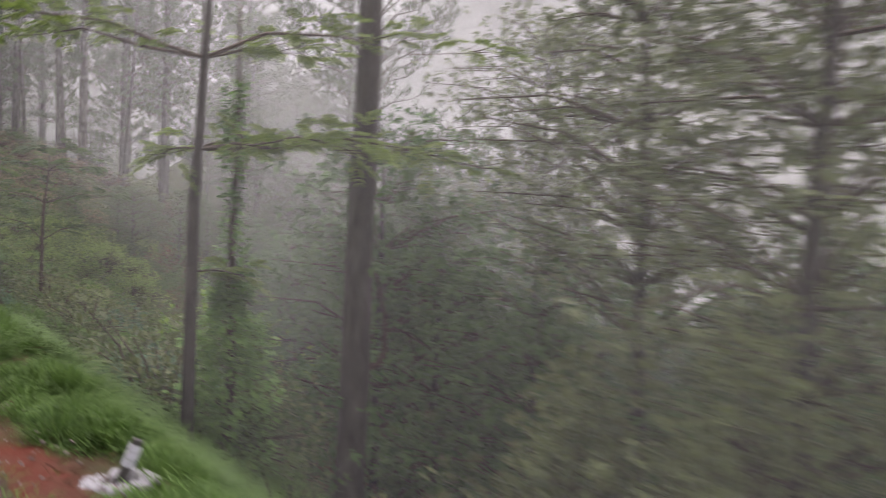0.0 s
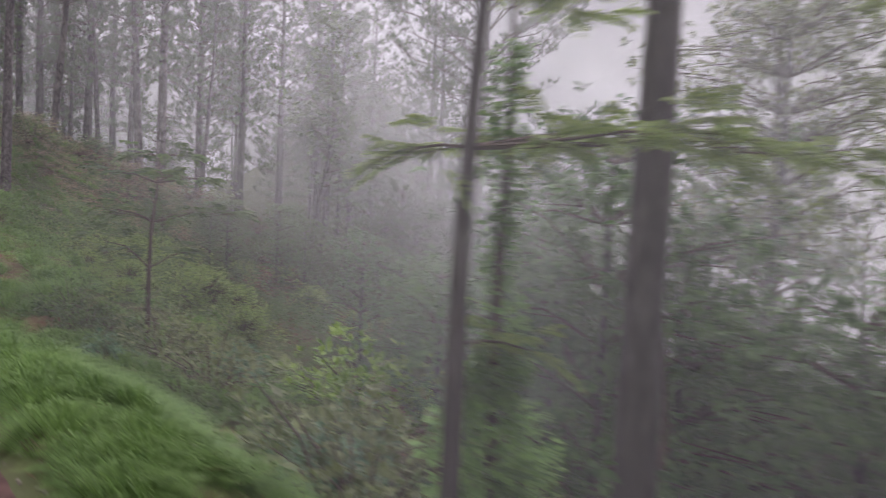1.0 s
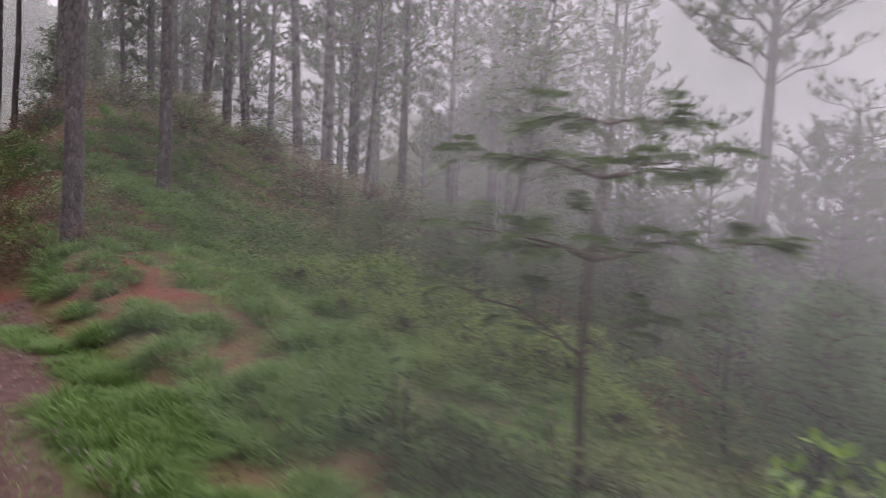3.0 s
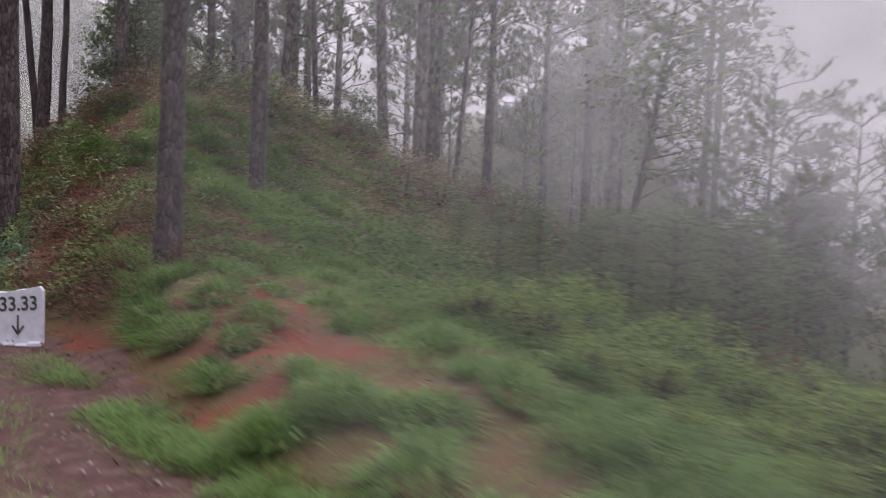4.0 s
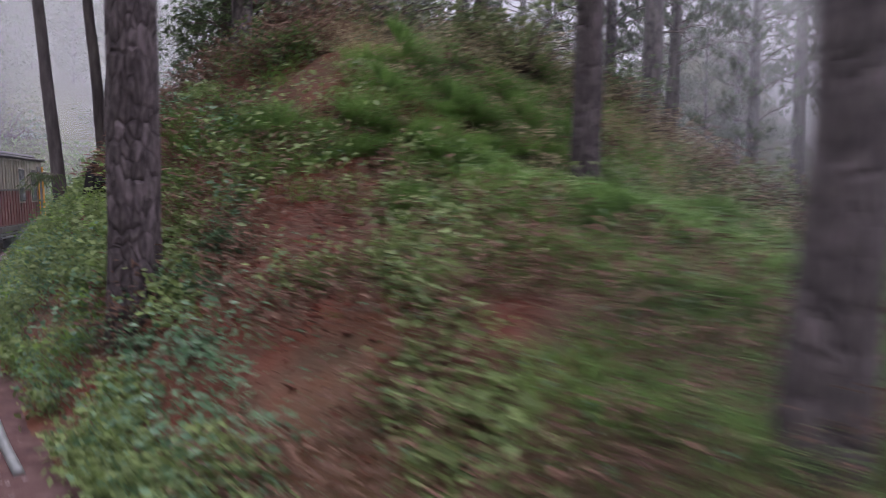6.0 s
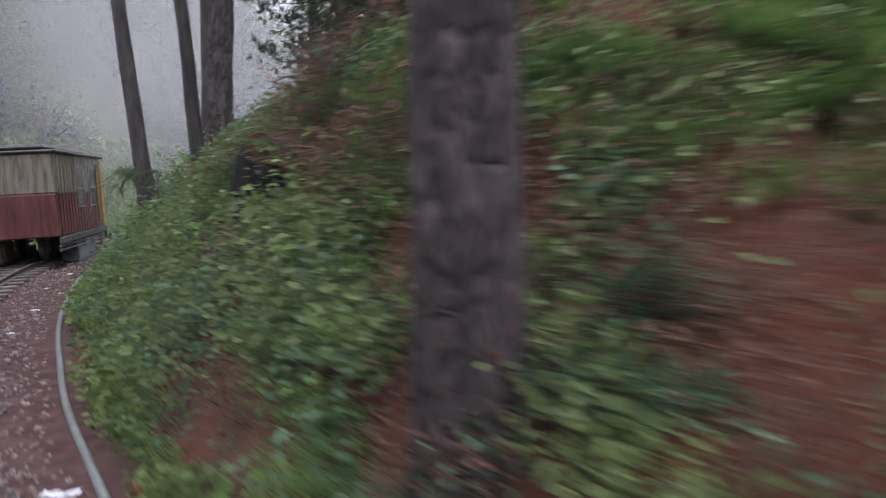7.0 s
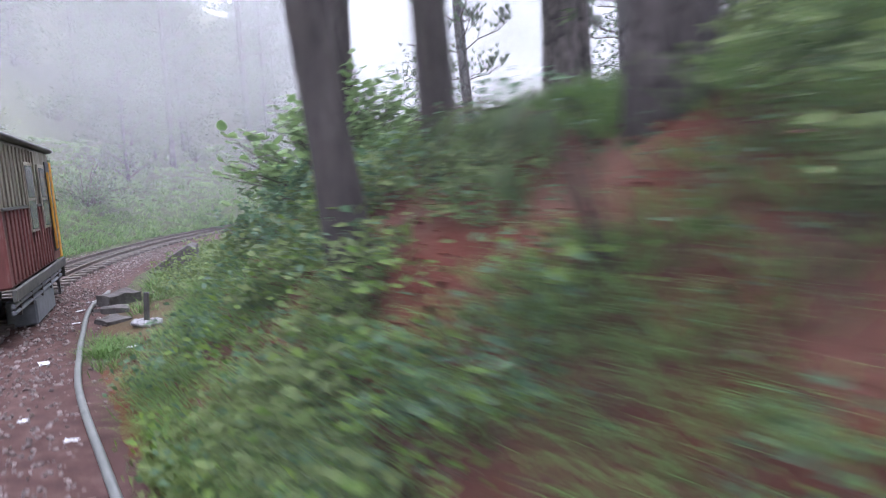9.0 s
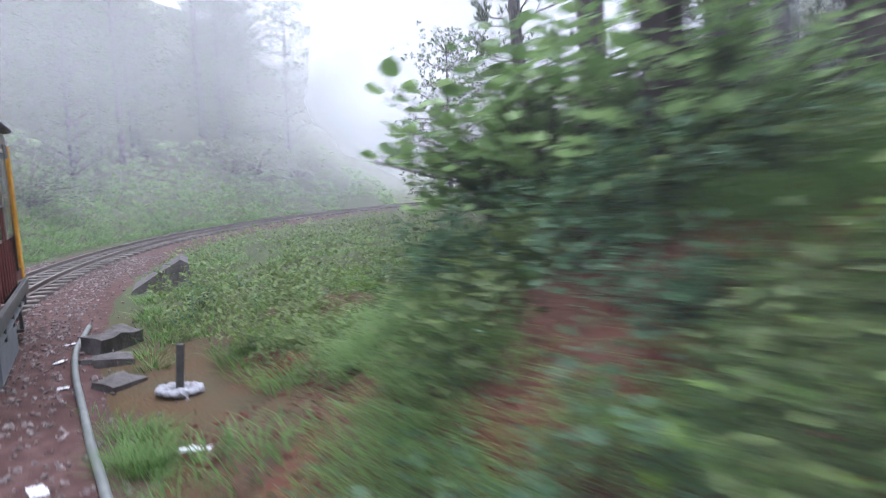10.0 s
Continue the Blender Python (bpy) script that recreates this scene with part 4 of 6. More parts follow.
# ---- shrubs and undergrowth ----
def shrub(m, label, seed, size, mat, leaf=0.085, count=90, group="shrubs on the slope", width=0.45, tall=1.0):
    """A bush: leaf sprays in uneven clumps over a dome, stems reaching into some of them."""
    r = random.Random(seed)
    ob = thing("shrub", m, label, "shrub", group)
    stems, leaves = Pile(), Pile()
    k = 0
    while k < count * 4:
        a, b = r.uniform(0, 6.3), r.random() ** 0.45
        t = math.acos(r.random())
        out = Vector((math.cos(a) * math.sin(t), math.sin(a) * math.sin(t), math.cos(t) * tall))
        end = out * (size * b * (0.85 + 0.45 * noise.noise(out * 1.7 + Vector((seed, 0, 0)))))
        if noise.noise(end * (2.2 / size) + Vector((0, seed, 0))) < -0.12:
            continue
        k += 1
        if k % 7 == 0:
            stems.add(*tube([Vector((end.x * 0.1, end.y * 0.1, -0.1)), end * 0.55 + Vector((0, 0, 0.08 * size)), end], [0.013, 0.008, 0.003], 3))
        leaf_spray(leaves, end, (out + Vector((0, 0, 0.3))).normalized(), leaf, r, width, 4)
    link("stalk_frame", stems.v, stems.f, M_twig, ob)["kind"] = "stuff"
    link("foliage", leaves.v, leaves.f, mat, ob)["kind"] = "stuff"
    return ob


rng = random.Random(91)
p = on_line(19.5, 4.0)
q = on_line(15.0, 8.4)
SHRUBS = [
    shrub(spot(p.x, p.y), "dense dark green shrub on the slope", 1, 0.9, M_shrub),
    shrub(spot(q.x, q.y, 0, 1.3), "dense dark green shrub on the slope", 2, 1.0, M_olive),
    shrub(spot(p.x + 2.5, p.y + 1.0), "dense dark green shrub on the slope", 3, 0.8, M_leaf, 0.1),
    shrub(spot(q.x + 2.0, q.y + 3.0), "brownish dry shrub on the slope", 4, 0.9, M_straw, 0.07, 70),
    shrub(spot(q.x + 3.0, q.y - 1.0), "bright lime green bush on the slope", 5, 0.9, M_lime, 0.11, 70),
]
p = on_line(26.4, 6.6)
lush = shrub(spot(p.x, p.y), "dense olive green bush on the brow of the slope", 66, 0.85, M_feather, 0.055, 420, group="olive bushes on the slope")
for _ in range(165):
    s, o = rng.uniform(-2, 29), 3.4 + 17 * rng.random() ** 1.2
    if o < 7.5 and s > 21 or o < 4.2 and 10 < s or o < 3.6:
        continue
    p = on_line(s, o)
    kind, turn, size = rng.choice((0, 0, 0, 1, 1, 1, 2, 3)), rng.uniform(0, 6.3), rng.uniform(1.0, 1.9)
    copy_thing(lush if s > 19.5 and kind in (1, 2) else SHRUBS[kind], spot(p.x, p.y, turn, size * (0.75 if s > 19.5 else 1.0)))
for s, o, k, sc in ((37, 6.0, 3, 0.8), (38.5, 7.2, 0, 0.8), (36.2, 7.6, 3, 0.8), (39.5, 5.8, 3, 0.9), (40.5, 7.5, 0, 0.9), (35, 7.0, 1, 0.6), (19.0, 4.2, 0, 0.85), (18.5, 5.4, 0, 1.0), (19.4, 5.2, 1, 1.0), (20.5, 4.1, 0, 1.1), (19.9, 4.6, 0, 1.0), (17.9, 4.8, 1, 1.0), (16.6, 5.0, 1, 1.1), (17.3, 3.6, 2, 0.7), (18.2, 6.2, 2, 1.0), (15.4, 6.2, 1, 1.0), (19.3, 7.0, 1, 1.0), (14.5, 4.9, 0, 0.8), (15.7, 4.2, 0, 0.8), (13.2, 4.4, 2, 0.8), (11.8, 3.6, 2, 0.6), (32.8, 11.1, 3, 0.9), (30.0, 11.7, 1, 1.0), (28.5, 9.4, 1, 0.8), (29.5, 10.6, 1, 0.9), (31, 11.2, 3, 0.8), (30, 12.5, 0, 0.9), (17.6, 3.9, 0, 0.7), (19.0, 3.7, 0, 0.6), (34, 12.5, 1, 1.3), (36, 14, 0, 1.4), (37.5, 11, 3, 1.0), (33, 9, 2, 0.8)):
    p = on_line(s, o)
    copy_thing(SHRUBS[k], spot(p.x, p.y, rng.uniform(0, 6.3), sc))
for _ in range(38):
    s, o = rng.uniform(60, 105), -rng.uniform(5.5, 26)
    p = on_line(s, o)
    copy_thing(SHRUBS[rng.choice((0, 0, 1, 2))], spot(p.x, p.y, rng.uniform(0, 6.3), rng.uniform(1.2, 2.6)))
for _ in range(16):
    s, o = rng.uniform(28, 38), rng.uniform(9, 17)
    p = on_line(s, o)
    copy_thing(SHRUBS[rng.choice((0, 0, 1, 1, 3))], spot(p.x, p.y, rng.uniform(0, 6.3), rng.uniform(0.5, 0.9)))
for _ in range(22):
    s, o = rng.uniform(36, 44), rng.uniform(6.5, 18)
    p = on_line(s, o)
    copy_thing(SHRUBS[rng.choice((0, 0, 1, 3, 3))], spot(p.x, p.y, rng.uniform(0, 6.3), rng.uniform(0.6, 1.3)))


for s, o, sc in ((26.8, 7.6, 1.1), (25.6, 7.3, 1.0), (25.9, 8.6, 1.3), (24.6, 6.6, 0.9), (24.2, 7.8, 1.1), (23.2, 6.6, 0.8), (22.0, 5.5, 0.6), (23.0, 5.3, 0.55), (24.6, 5.6, 0.7), (27.4, 6.4, 0.8), (28.4, 8.8, 1.1)):
    p = on_line(s, o)
    copy_thing(lush, spot(p.x, p.y, s * 2.1, sc))
for x, y, sc in ((9.3, 3.3, 2.5), (10.0, 3.3, 2.2), (8.8, 2.4, 1.9)):
    copy_thing(SHRUBS[4], spot(x, y, x * 3, sc))
p = on_line(4.3, 4.4)
shrub(spot(p.x, p.y, 0, 1.0), "tall dark leafy bush at the ravine's edge", 77, 1.7, M_olive, 0.12, 900, group="", tall=2.1)
p = on_line(3.1, 5.8)
shrub(spot(p.x, p.y, 0, 1.0), "tall dark leafy bush at the ravine's edge", 78, 2.0, M_olive, 0.12, 900, group="", tall=2.4)

p = on_line(2.5, 4.1)
shrub(spot(p.x, p.y, 0, 1.0), "tall dark leafy bush at the ravine's edge", 79, 1.5, M_olive, 0.11, 700, group="", tall=2.6)


def tufts(name, label, count, area, mat, blades, length, width, seed, accept=None, flop=0.5, clump=0.07):
    r, pile = random.Random(seed), Pile()
    ss, oo = [], []
    while len(ss) < count:
        s, o = area(r)
        if accept is None or accept(s, o):
            ss.append(s), oo.append(o)
    xs = np.interp(ss, S_ALL, LX) + np.array(oo) * np.interp(ss, S_ALL, NX)
    ys = np.interp(ss, S_ALL, LY) + np.array(oo) * np.interp(ss, S_ALL, NY)
    zs = heights(xs, ys)
    for x, y, z in zip(xs, ys, zs):
        g = r.uniform(0.6, 1.3)
        for _ in range(blades):
            dx, dy = r.gauss(0, clump), r.gauss(0, clump)
            a = math.atan2(dy, dx) + r.uniform(-0.7, 0.7)
            w = Vector((math.cos(a) * 0.45, math.sin(a) * 0.45, 1)).normalized()
            sd = Vector((-math.sin(a), math.cos(a), 0))
            L = length * g * r.uniform(0.6, 1.2)
            b = Vector((x + dx, y + dy, z - 0.02 - clump * 0.3))
            pile.blade(b, w, sd, L, width, Vector((math.cos(a), math.sin(a), -0.5)) * (L * flop))
    return tagged(link(name, pile.v, pile.f, mat), label, "grass", kind="stuff")


def patchy(scale, limit, seed):
    return lambda s, o: noise.noise(Vector((s * scale, o * scale, seed))) > limit


def off_stump(s, o):
    return (s - 40.1) ** 2 + (o - 2.25) ** 2 > 0.12


def tussocks(name, label, spots, mat, seed):
    """Mounds of long drooping grass, each on a place s, o with a radius."""
    r, pile = random.Random(seed), Pile()
    for s, o, rad in spots:
        c = on_line(s, o)
        up = up_at(c.x, c.y)
        fall = Vector((up.x, up.y, 0)) * 0.9
        for _ in range(int(1350 * rad)):
            a, q = r.uniform(0, 6.283), r.random() ** 0.5
            x, y = c.x + math.cos(a) * rad * q, c.y + math.sin(a) * rad * q
            h = rad * 0.75 * (1 - q * q)
            z = c.z - (up.x * (x - c.x) + up.y * (y - c.y)) / up.z
            out = Vector((math.cos(a), math.sin(a), 0)) * (0.25 + 0.75 * q) + fall
            w = (out * 0.5 + Vector((r.uniform(-0.35, 0.35), r.uniform(-0.35, 0.35), 1))).normalized()
            L = r.uniform(0.18, 0.42) * (0.7 + rad)
            sd = w.cross(out + Vector((0.01, 0.02, 0))).normalized()
            pile.blade(Vector((x, y, z - 0.04 + h * 0.7)), w, sd, L, 0.012, (out + Vector((0, 0, -0.75))) * (L * r.uniform(0.4, 0.8)))
            if q > 0.75:
                pile.blade(Vector((x, y, z - 0.05)), w, sd, L * 0.8, 0.011, (out + Vector((0, 0, -0.6))) * (L * 0.5))
    return tagged(link(name, pile.v, pile.f, mat), label, "grass", kind="stuff")


MOUNDS = [(28.7, 3.5, 0.16), (29.2, 3.0, 0.2), (29.3, 2.6, 0.16), (28.4, 3.9, 0.15), (28.6, 2.5, 0.2), (28.1, 2.5, 0.17), (27.5, 2.6, 0.24), (28.1, 3.15, 0.27), (27.2, 3.3, 0.22), (26.8, 2.9, 0.16), (27.7, 4.3, 0.25), (27.0, 4.35, 0.22), (26.0, 2.45, 0.18), (25.4, 3.1, 0.24), (26.1, 4.8, 0.3), (26.6, 2.5, 0.1), (24.8, 4.5, 0.24), (24.6, 2.9, 0.22)]
_r = random.Random(205)
while len(MOUNDS) < 780:
    _s, _o = _r.uniform(3, 37.5), 1.4 + 7.0 * _r.random() ** 1.4
    if 25.0 < _s < 29.2 and _o < 5.0 or _s > 29 and _o < 3.6 or 22 < _s and _o < 2.3 or not covered(_s, _o):
        continue
    if noise.noise(Vector((_s * 0.9, _o * 0.9, 2))) > -0.3:
        MOUNDS.append((_s, _o, _r.uniform(0.13, 0.36)))
tussocks("grass_tussocks", "mounds of long wet green grass on the slope", [m for m in MOUNDS if m[0] <= 23], M_grass, 5)
tussocks("grass_tussocks", "mounds of bright wet grass above the path", [m for m in MOUNDS if m[0] > 23], M_grass, 6)
tufts("grass_band", "band of long green grass down the slope", 900, lambda r: (lambda s: (s, 5.6 - 0.05 * abs(s - 31) + r.gauss(0, 0.55)))(r.uniform(25.5, 37.5)), M_band, 40, 0.3, 0.008, 27, None, 0.6, 0.13)
tufts("grass_low", "short wet grass between the tussocks of the slope", 6500, lambda r: (r.uniform(2, 37), 1.25 + 8.5 * r.random() ** 1.4), M_grass, 11, 0.14, 0.007, 25, lambda s, o: noise.noise(Vector((s * 1.3, o * 1.3, 2))) > -0.18 and covered(s, o) and not (25.6 < s < 28.5 and 2.2 < o < 4.6 and noise.noise(Vector((s * 2, o * 2, 9))) < 0.2) and (o > 2.15 or s < 22) and not (s > 30 and o < 3.0 and noise.noise(Vector((s * 2, o * 2, 5))) < 0.05))
tufts("grass_bank", "long grass hanging over the red bank", 2400, lambda r: (r.uniform(36, 53), 1.2 + 2.5 * r.random()), M_band, 34, 0.26, 0.008, 26, lambda s, o: covered(s, o) and off_stump(s, o) and noise.noise(Vector((s * 0.6, o * 0.9, 12))) > -0.15 and (s < 51 or o > 2.4), 0.8, 0.1)
tufts("grass_crest", "long wet green grass along the crest of the bank", 5600, lambda r: (r.uniform(29, 56), 2.2 + 9 * r.random() ** 1.5), M_band, 24, 0.3, 0.01, 6, lambda s, o: covered(s, o) and not (36.3 < s < 43.5 and o < 8 and noise.noise(Vector((s * 0.8, o, 17))) < 0.12) and noise.noise(Vector((s * 0.5, o * 0.5, 7))) > -0.25 and o > 2.2 + max(0, 3 - abs(s - 40) * 0.2) * 0.4, 0.6, 0.1)
tufts("grass_verge", "short grass tufts between the path and the track", 1300, lambda r: (r.uniform(0, 30), r.gauss(0.75, 0.22)), M_grass, 9, 0.15, 0.01, 8, lambda s, o: noise.noise(Vector((s * 0.5, o, 4))) > 0.05)
tufts("grass_far_bank", "pale green grass on the far embankment", 7000, lambda r: (r.uniform(56, 110), -3.2 - 9 * r.random() ** 1.4), M_far_grass, 12, 0.4, 0.024, 9)
tufts("grass_flat", "weeds and grass on the flat beside the track", 1000, lambda r: (r.uniform(50, 75), 1.4 + 8 * r.random() ** 1.3), M_grass, 20, 0.28, 0.013, 10, lambda s, o: noise.noise(Vector((s * 0.7, o * 0.7, 3))) > -0.1 and not (53.9 < s < 56.3 and o < 3.0))
tufts("grass_by_pipe", "long grass growing along the pipe", 60, lambda r: (r.gauss(53.5, 0.6), r.gauss(1.0, 0.13)), M_grass, 26, 0.26, 0.009, 61, lambda s, o: o > 0.8)
tufts("grass_strip", "strip of short grass between the path and the track", 1100, lambda r: (lambda s: (s, 1.42 + (27.5 - s) * 0.13 + r.gauss(0, 0.13)))(r.uniform(22, 29)), M_grass, 26, 0.2, 0.009, 62, patchy(1.1, -0.4, 44))


def plants(name, label, count, area, mat, leaf, seed, accept=None, per=7, width=0.5, rise=0.22):
    """Low leafy plants rooted all over a bank."""
    r, pile = random.Random(seed), Pile()
    ss, oo = [], []
    while len(ss) < count:
        s, o = area(r)
        if accept is None or accept(s, o):
            ss.append(s), oo.append(o)
    xs = np.interp(ss, S_ALL, LX) + np.array(oo) * np.interp(ss, S_ALL, NX)
    ys = np.interp(ss, S_ALL, LY) + np.array(oo) * np.interp(ss, S_ALL, NY)
    zs = heights(xs, ys)
    ex, ey = heights(xs + 0.2, ys), heights(xs, ys + 0.2)
    for x, y, z, zx, zy in zip(xs, ys, zs, ex, ey):
        up = Vector((-(zx - z) / 0.2, -(zy - z) / 0.2, 1)).normalized()
        g = r.uniform(0.6, 1.4)
        for _ in range(per):
            p = Vector((x, y, z)) + up * (rise * g * r.random()) + Vector((r.gauss(0, 0.09), r.gauss(0, 0.09), 0))
            d = (up * 0.6 + Vector((r.uniform(-1, 1), r.uniform(-1, 1), r.uniform(-0.4, 0.5)))).normalized()
            sd = d.cross(up + Vector((r.uniform(-0.4, 0.4), r.uniform(-0.4, 0.4), 0))).normalized()
            L = leaf * g * r.uniform(0.6, 1.2)
            pile.leaf(p, d, sd, L, L * width, 0.25)
    return tagged(link(name, pile.v, pile.f, mat), label, "undergrowth", kind="stuff")


plants("bank_plants", "leafy green plants covering the red bank", 5400, lambda r: (r.uniform(31, 54), 1.05 + 2.6 * r.random() ** 1.3), M_bank, 0.075, 12, lambda s, o: covered(s, o) and off_stump(s, o) and not (38 < s < 41.5 and o > 2.35 and noise.noise(Vector((s, o, 1))) > -0.2) and (noise.noise(Vector((s * 0.7, o * 1.1, 9))) > 0.02 - 0.3 * max(0, min(1, (s - 36) / 4)) * max(-0.5, min(1, (45 - s) / 4)) * (1 if o > 1.5 else 0.3) + (0.14 if s < 36 and o > 1.6 else 0.06 if 43 < s < 50 and o < 2.2 else 0)) and (s < 50.8 or o > 2.3 + (s - 51) * 0.8), 10)
plants("bank_weeds", "broad bluish green leaves on the red bank", 1100, lambda r: (r.uniform(32, 53), 1.15 + 2.2 * r.random()), M_leaf, 0.062, 32, lambda s, o: covered(s, o) and noise.noise(Vector((s * 0.9, o, 15))) > 0.1 and (s < 51 or o > 2.4), 9, 0.6, 0.3)
plants("bank_ferns", "pale fern-like leaves on the red bank", 2000, lambda r: (r.uniform(30, 54), 1.05 + 4 * r.random()), M_leaf, 0.06, 13, lambda s, o: covered(s, o) and (s < 50.8 or o > 2.5), 7, 0.24)
plants("bank_lime_plants", "bright lime leaves at the foot of the bank", 480, lambda r: (r.uniform(31, 54), 1.1 + 1.6 * r.random()), M_lime, 0.07, 14, lambda s, o: (36 < s < 50.5) and noise.noise(Vector((s * 0.9, o, 3))) > 0.15)
plants("stump_weeds", "green leafy weeds round the foot of the stump", 330, lambda r: (r.gauss(39.9, 0.9), 1.75 + r.gauss(0, 0.35)), M_bank, 0.075, 71, lambda s, o: o > 1.1 and off_stump(s, o) and noise.noise(Vector((s * 1.6, o * 2.0, 5))) > -0.02, 9, 0.45, 0.28)
plants("needle_litter", "brown fallen needles and dead leaves on the slope", 6500, lambda r: (r.uniform(4, 54), 1.2 + 9 * r.random() ** 1.4), M_straw, 0.09, 15, None, 5, 0.12, 0.04)
plants("dry_bracken", "reddish dry bracken on the slope by the path", 3400, lambda r: (lambda s: (s, 1.5 + max(0, 32 - s) * 0.25 + 3.0 * r.random()))(r.uniform(29, 37)), M_straw, 0.085, 16, patchy(0.9, -0.15, 31), 8, 0.2, 0.3)
plants("dry_brush", "brown dry brush along the top of the slope", 3600, lambda r: (r.uniform(33, 46), 7.5 + 6.5 * r.random()), M_dry, 0.1, 19, patchy(0.4, -0.2, 11), 9, 0.2, 0.5)
plants("crest_brush", "dark green brush along the top of the slope", 2400, lambda r: (r.uniform(23, 32.5), 7.0 + 6 * r.random()), M_shrub, 0.085, 39, patchy(0.4, -0.1, 21), 9, 0.4, 0.55)
plants("crest_dry_brush", "brown dry brush on the brow of the hill", 2000, lambda r: (r.uniform(35.5, 42), 4.6 + 4 * r.random()), M_dry, 0.085, 43, patchy(0.5, -0.1, 33), 9, 0.2, 0.4)
plants("low_brush", "low brown brush over the far side of the slope", 2200, lambda r: (r.uniform(29, 39), 6.0 + 8 * r.random()), M_dry, 0.08, 42, None, 8, 0.25, 0.3)
plants("slope_brush", "olive brown brush below the grassy slope", 2300, lambda r: (r.uniform(21, 34), 5.0 + 6 * r.random()), M_shrub, 0.07, 40, patchy(0.5, 0.0, 23), 9, 0.4, 0.8)
plants("bank_brush", "dark dead brush hanging over the top of the bank", 1100, lambda r: (r.gauss(39.3, 1.1), 2.4 + 2.6 * r.random()), M_straw, 0.12, 29, lambda s, o: noise.noise(Vector((s * 0.8, o * 0.8, 13))) > 0 and off_stump(s, o), 8, 0.16, 0.35)
plants("slope_weeds", "broad-leaved weeds among the grass of the slope", 3400, lambda r: (r.uniform(-2, 34), 1.9 + 10 * r.random() ** 1.2), M_shrub, 0.062, 17, lambda s, o: (o > 2.4 or s < 20) and noise.noise(Vector((s * 0.6, o * 0.6, 6))) > (-0.05 if o > 4 else 0.15), 8, 0.4, 0.35)
plants("far_weeds", "pale weeds beside the curve of the track", 1500, lambda r: (r.uniform(56.5, 80), 1.7 + 7 * r.random() ** 1.3), M_bank, 0.1, 18, patchy(0.7, -0.1, 8), 8, 0.45, 0.4)

plants("flat_tall_weeds", "tall pale weeds on the flat below the bush", 260, lambda r: (r.uniform(53.2, 59.5), 2.3 + 1.5 * r.random()), M_bank, 0.085, 73, patchy(1.0, -0.1, 19), 14, 0.4, 0.55)
plants("bank_top_plants", "pale green leafy plants on top of the red bank", 450, lambda r: (r.uniform(33, 37.5), 2.7 + 2.2 * r.random()), M_bank, 0.08, 41, lambda s, o: covered(s, o), 8, 0.5, 0.35)

# the round-leaved bush on the end of the bank
rng = random.Random(55)
p = on_line(51.5, 3.45)
bush = thing("round_leaved_bush", spot(p.x, p.y, 0, 0.85, 0.15), "tall bush with round green leaves on long stems", "bush")
stems, leaves = Pile(), Pile()
for k in range(150):
    a, b = rng.uniform(0, 6.3), rng.random() ** 0.6
    end = Vector((math.cos(a) * 1.5 * b, math.sin(a) * 1.5 * b, rng.uniform(0.4, 2.0) * (1.2 - 0.6 * b)))
    mid = end * 0.5 + Vector((0, 0, 0.2))
    if end.z > 0.75:
        stems.add(*tube([Vector((end.x * 0.15, end.y * 0.15, -0.2)), mid, end], [0.012, 0.008, 0.004], 4))
    for j in range(11):
        u = 0.25 + 0.75 * j / 10
        q = Vector((0, 0, 0)).lerp(mid, u * 2) if u < 0.5 else mid.lerp(end, u * 2 - 1)
        w = Vector((rng.uniform(-1, 1), rng.uniform(-1, 1), rng.uniform(0.1, 0.5))).normalized()
        sd = w.cross(Vector((0.2, 0.1, 1))).normalized()
        L = rng.uniform(0.09, 0.17)
        c = q + w * (0.06 + L * 0.5)
        n0 = len(leaves.v)
        leaves.v += [c + (w * math.cos(t) + sd * math.sin(t)) * (L * 0.5) + Vector((0, 0, -0.02 * abs(math.sin(t)))) for t in (0, 0.8, 1.6, 2.5, 3.14, 3.8, 4.7, 5.5)]
        leaves.f.append(tuple(range(n0, n0 + 8)))
        stems.tri(q, q + sd * 0.006, c)
link("stalk_frame", stems.v, stems.f, M_twig, bush)["kind"] = "stuff"
link("foliage", leaves.v, leaves.f, M_round, bush)["kind"] = "stuff"
p = on_line(50.2, 3.5)
copy_thing(bush, spot(p.x, p.y, 2.3, 0.8, 0.15))

for s, o, k, sc in ((51.2, 2.6, 2, 0.7), (50.2, 2.9, 2, 0.8), (52.4, 3.6, 2, 0.8), (49.3, 2.4, 2, 0.55), (52.0, 2.9, 0, 0.7)):
    p = on_line(s, o)
    copy_thing(SHRUBS[k], spot(p.x, p.y, rng.uniform(0, 6.3), sc))

for s, o, k, sc in ((34.2, 1.9, 2, 0.3), (35.2, 2.3, 2, 0.32), (36.0, 1.6, 2, 0.34), (36.9, 2.1, 2, 0.3), (37.8, 2.5, 0, 0.35), (38.7, 1.7, 2, 0.34), (43.0, 1.8, 2, 0.32), (45.6, 1.75, 2, 0.3), (35.0, 1.45, 4, 0.26), (36.6, 1.5, 4, 0.28), (48.8, 2.0, 2, 0.4)):
    p = on_line(s, o)
    copy_thing(SHRUBS[k], spot(p.x, p.y, rng.uniform(0, 6.3), sc, 0.05))

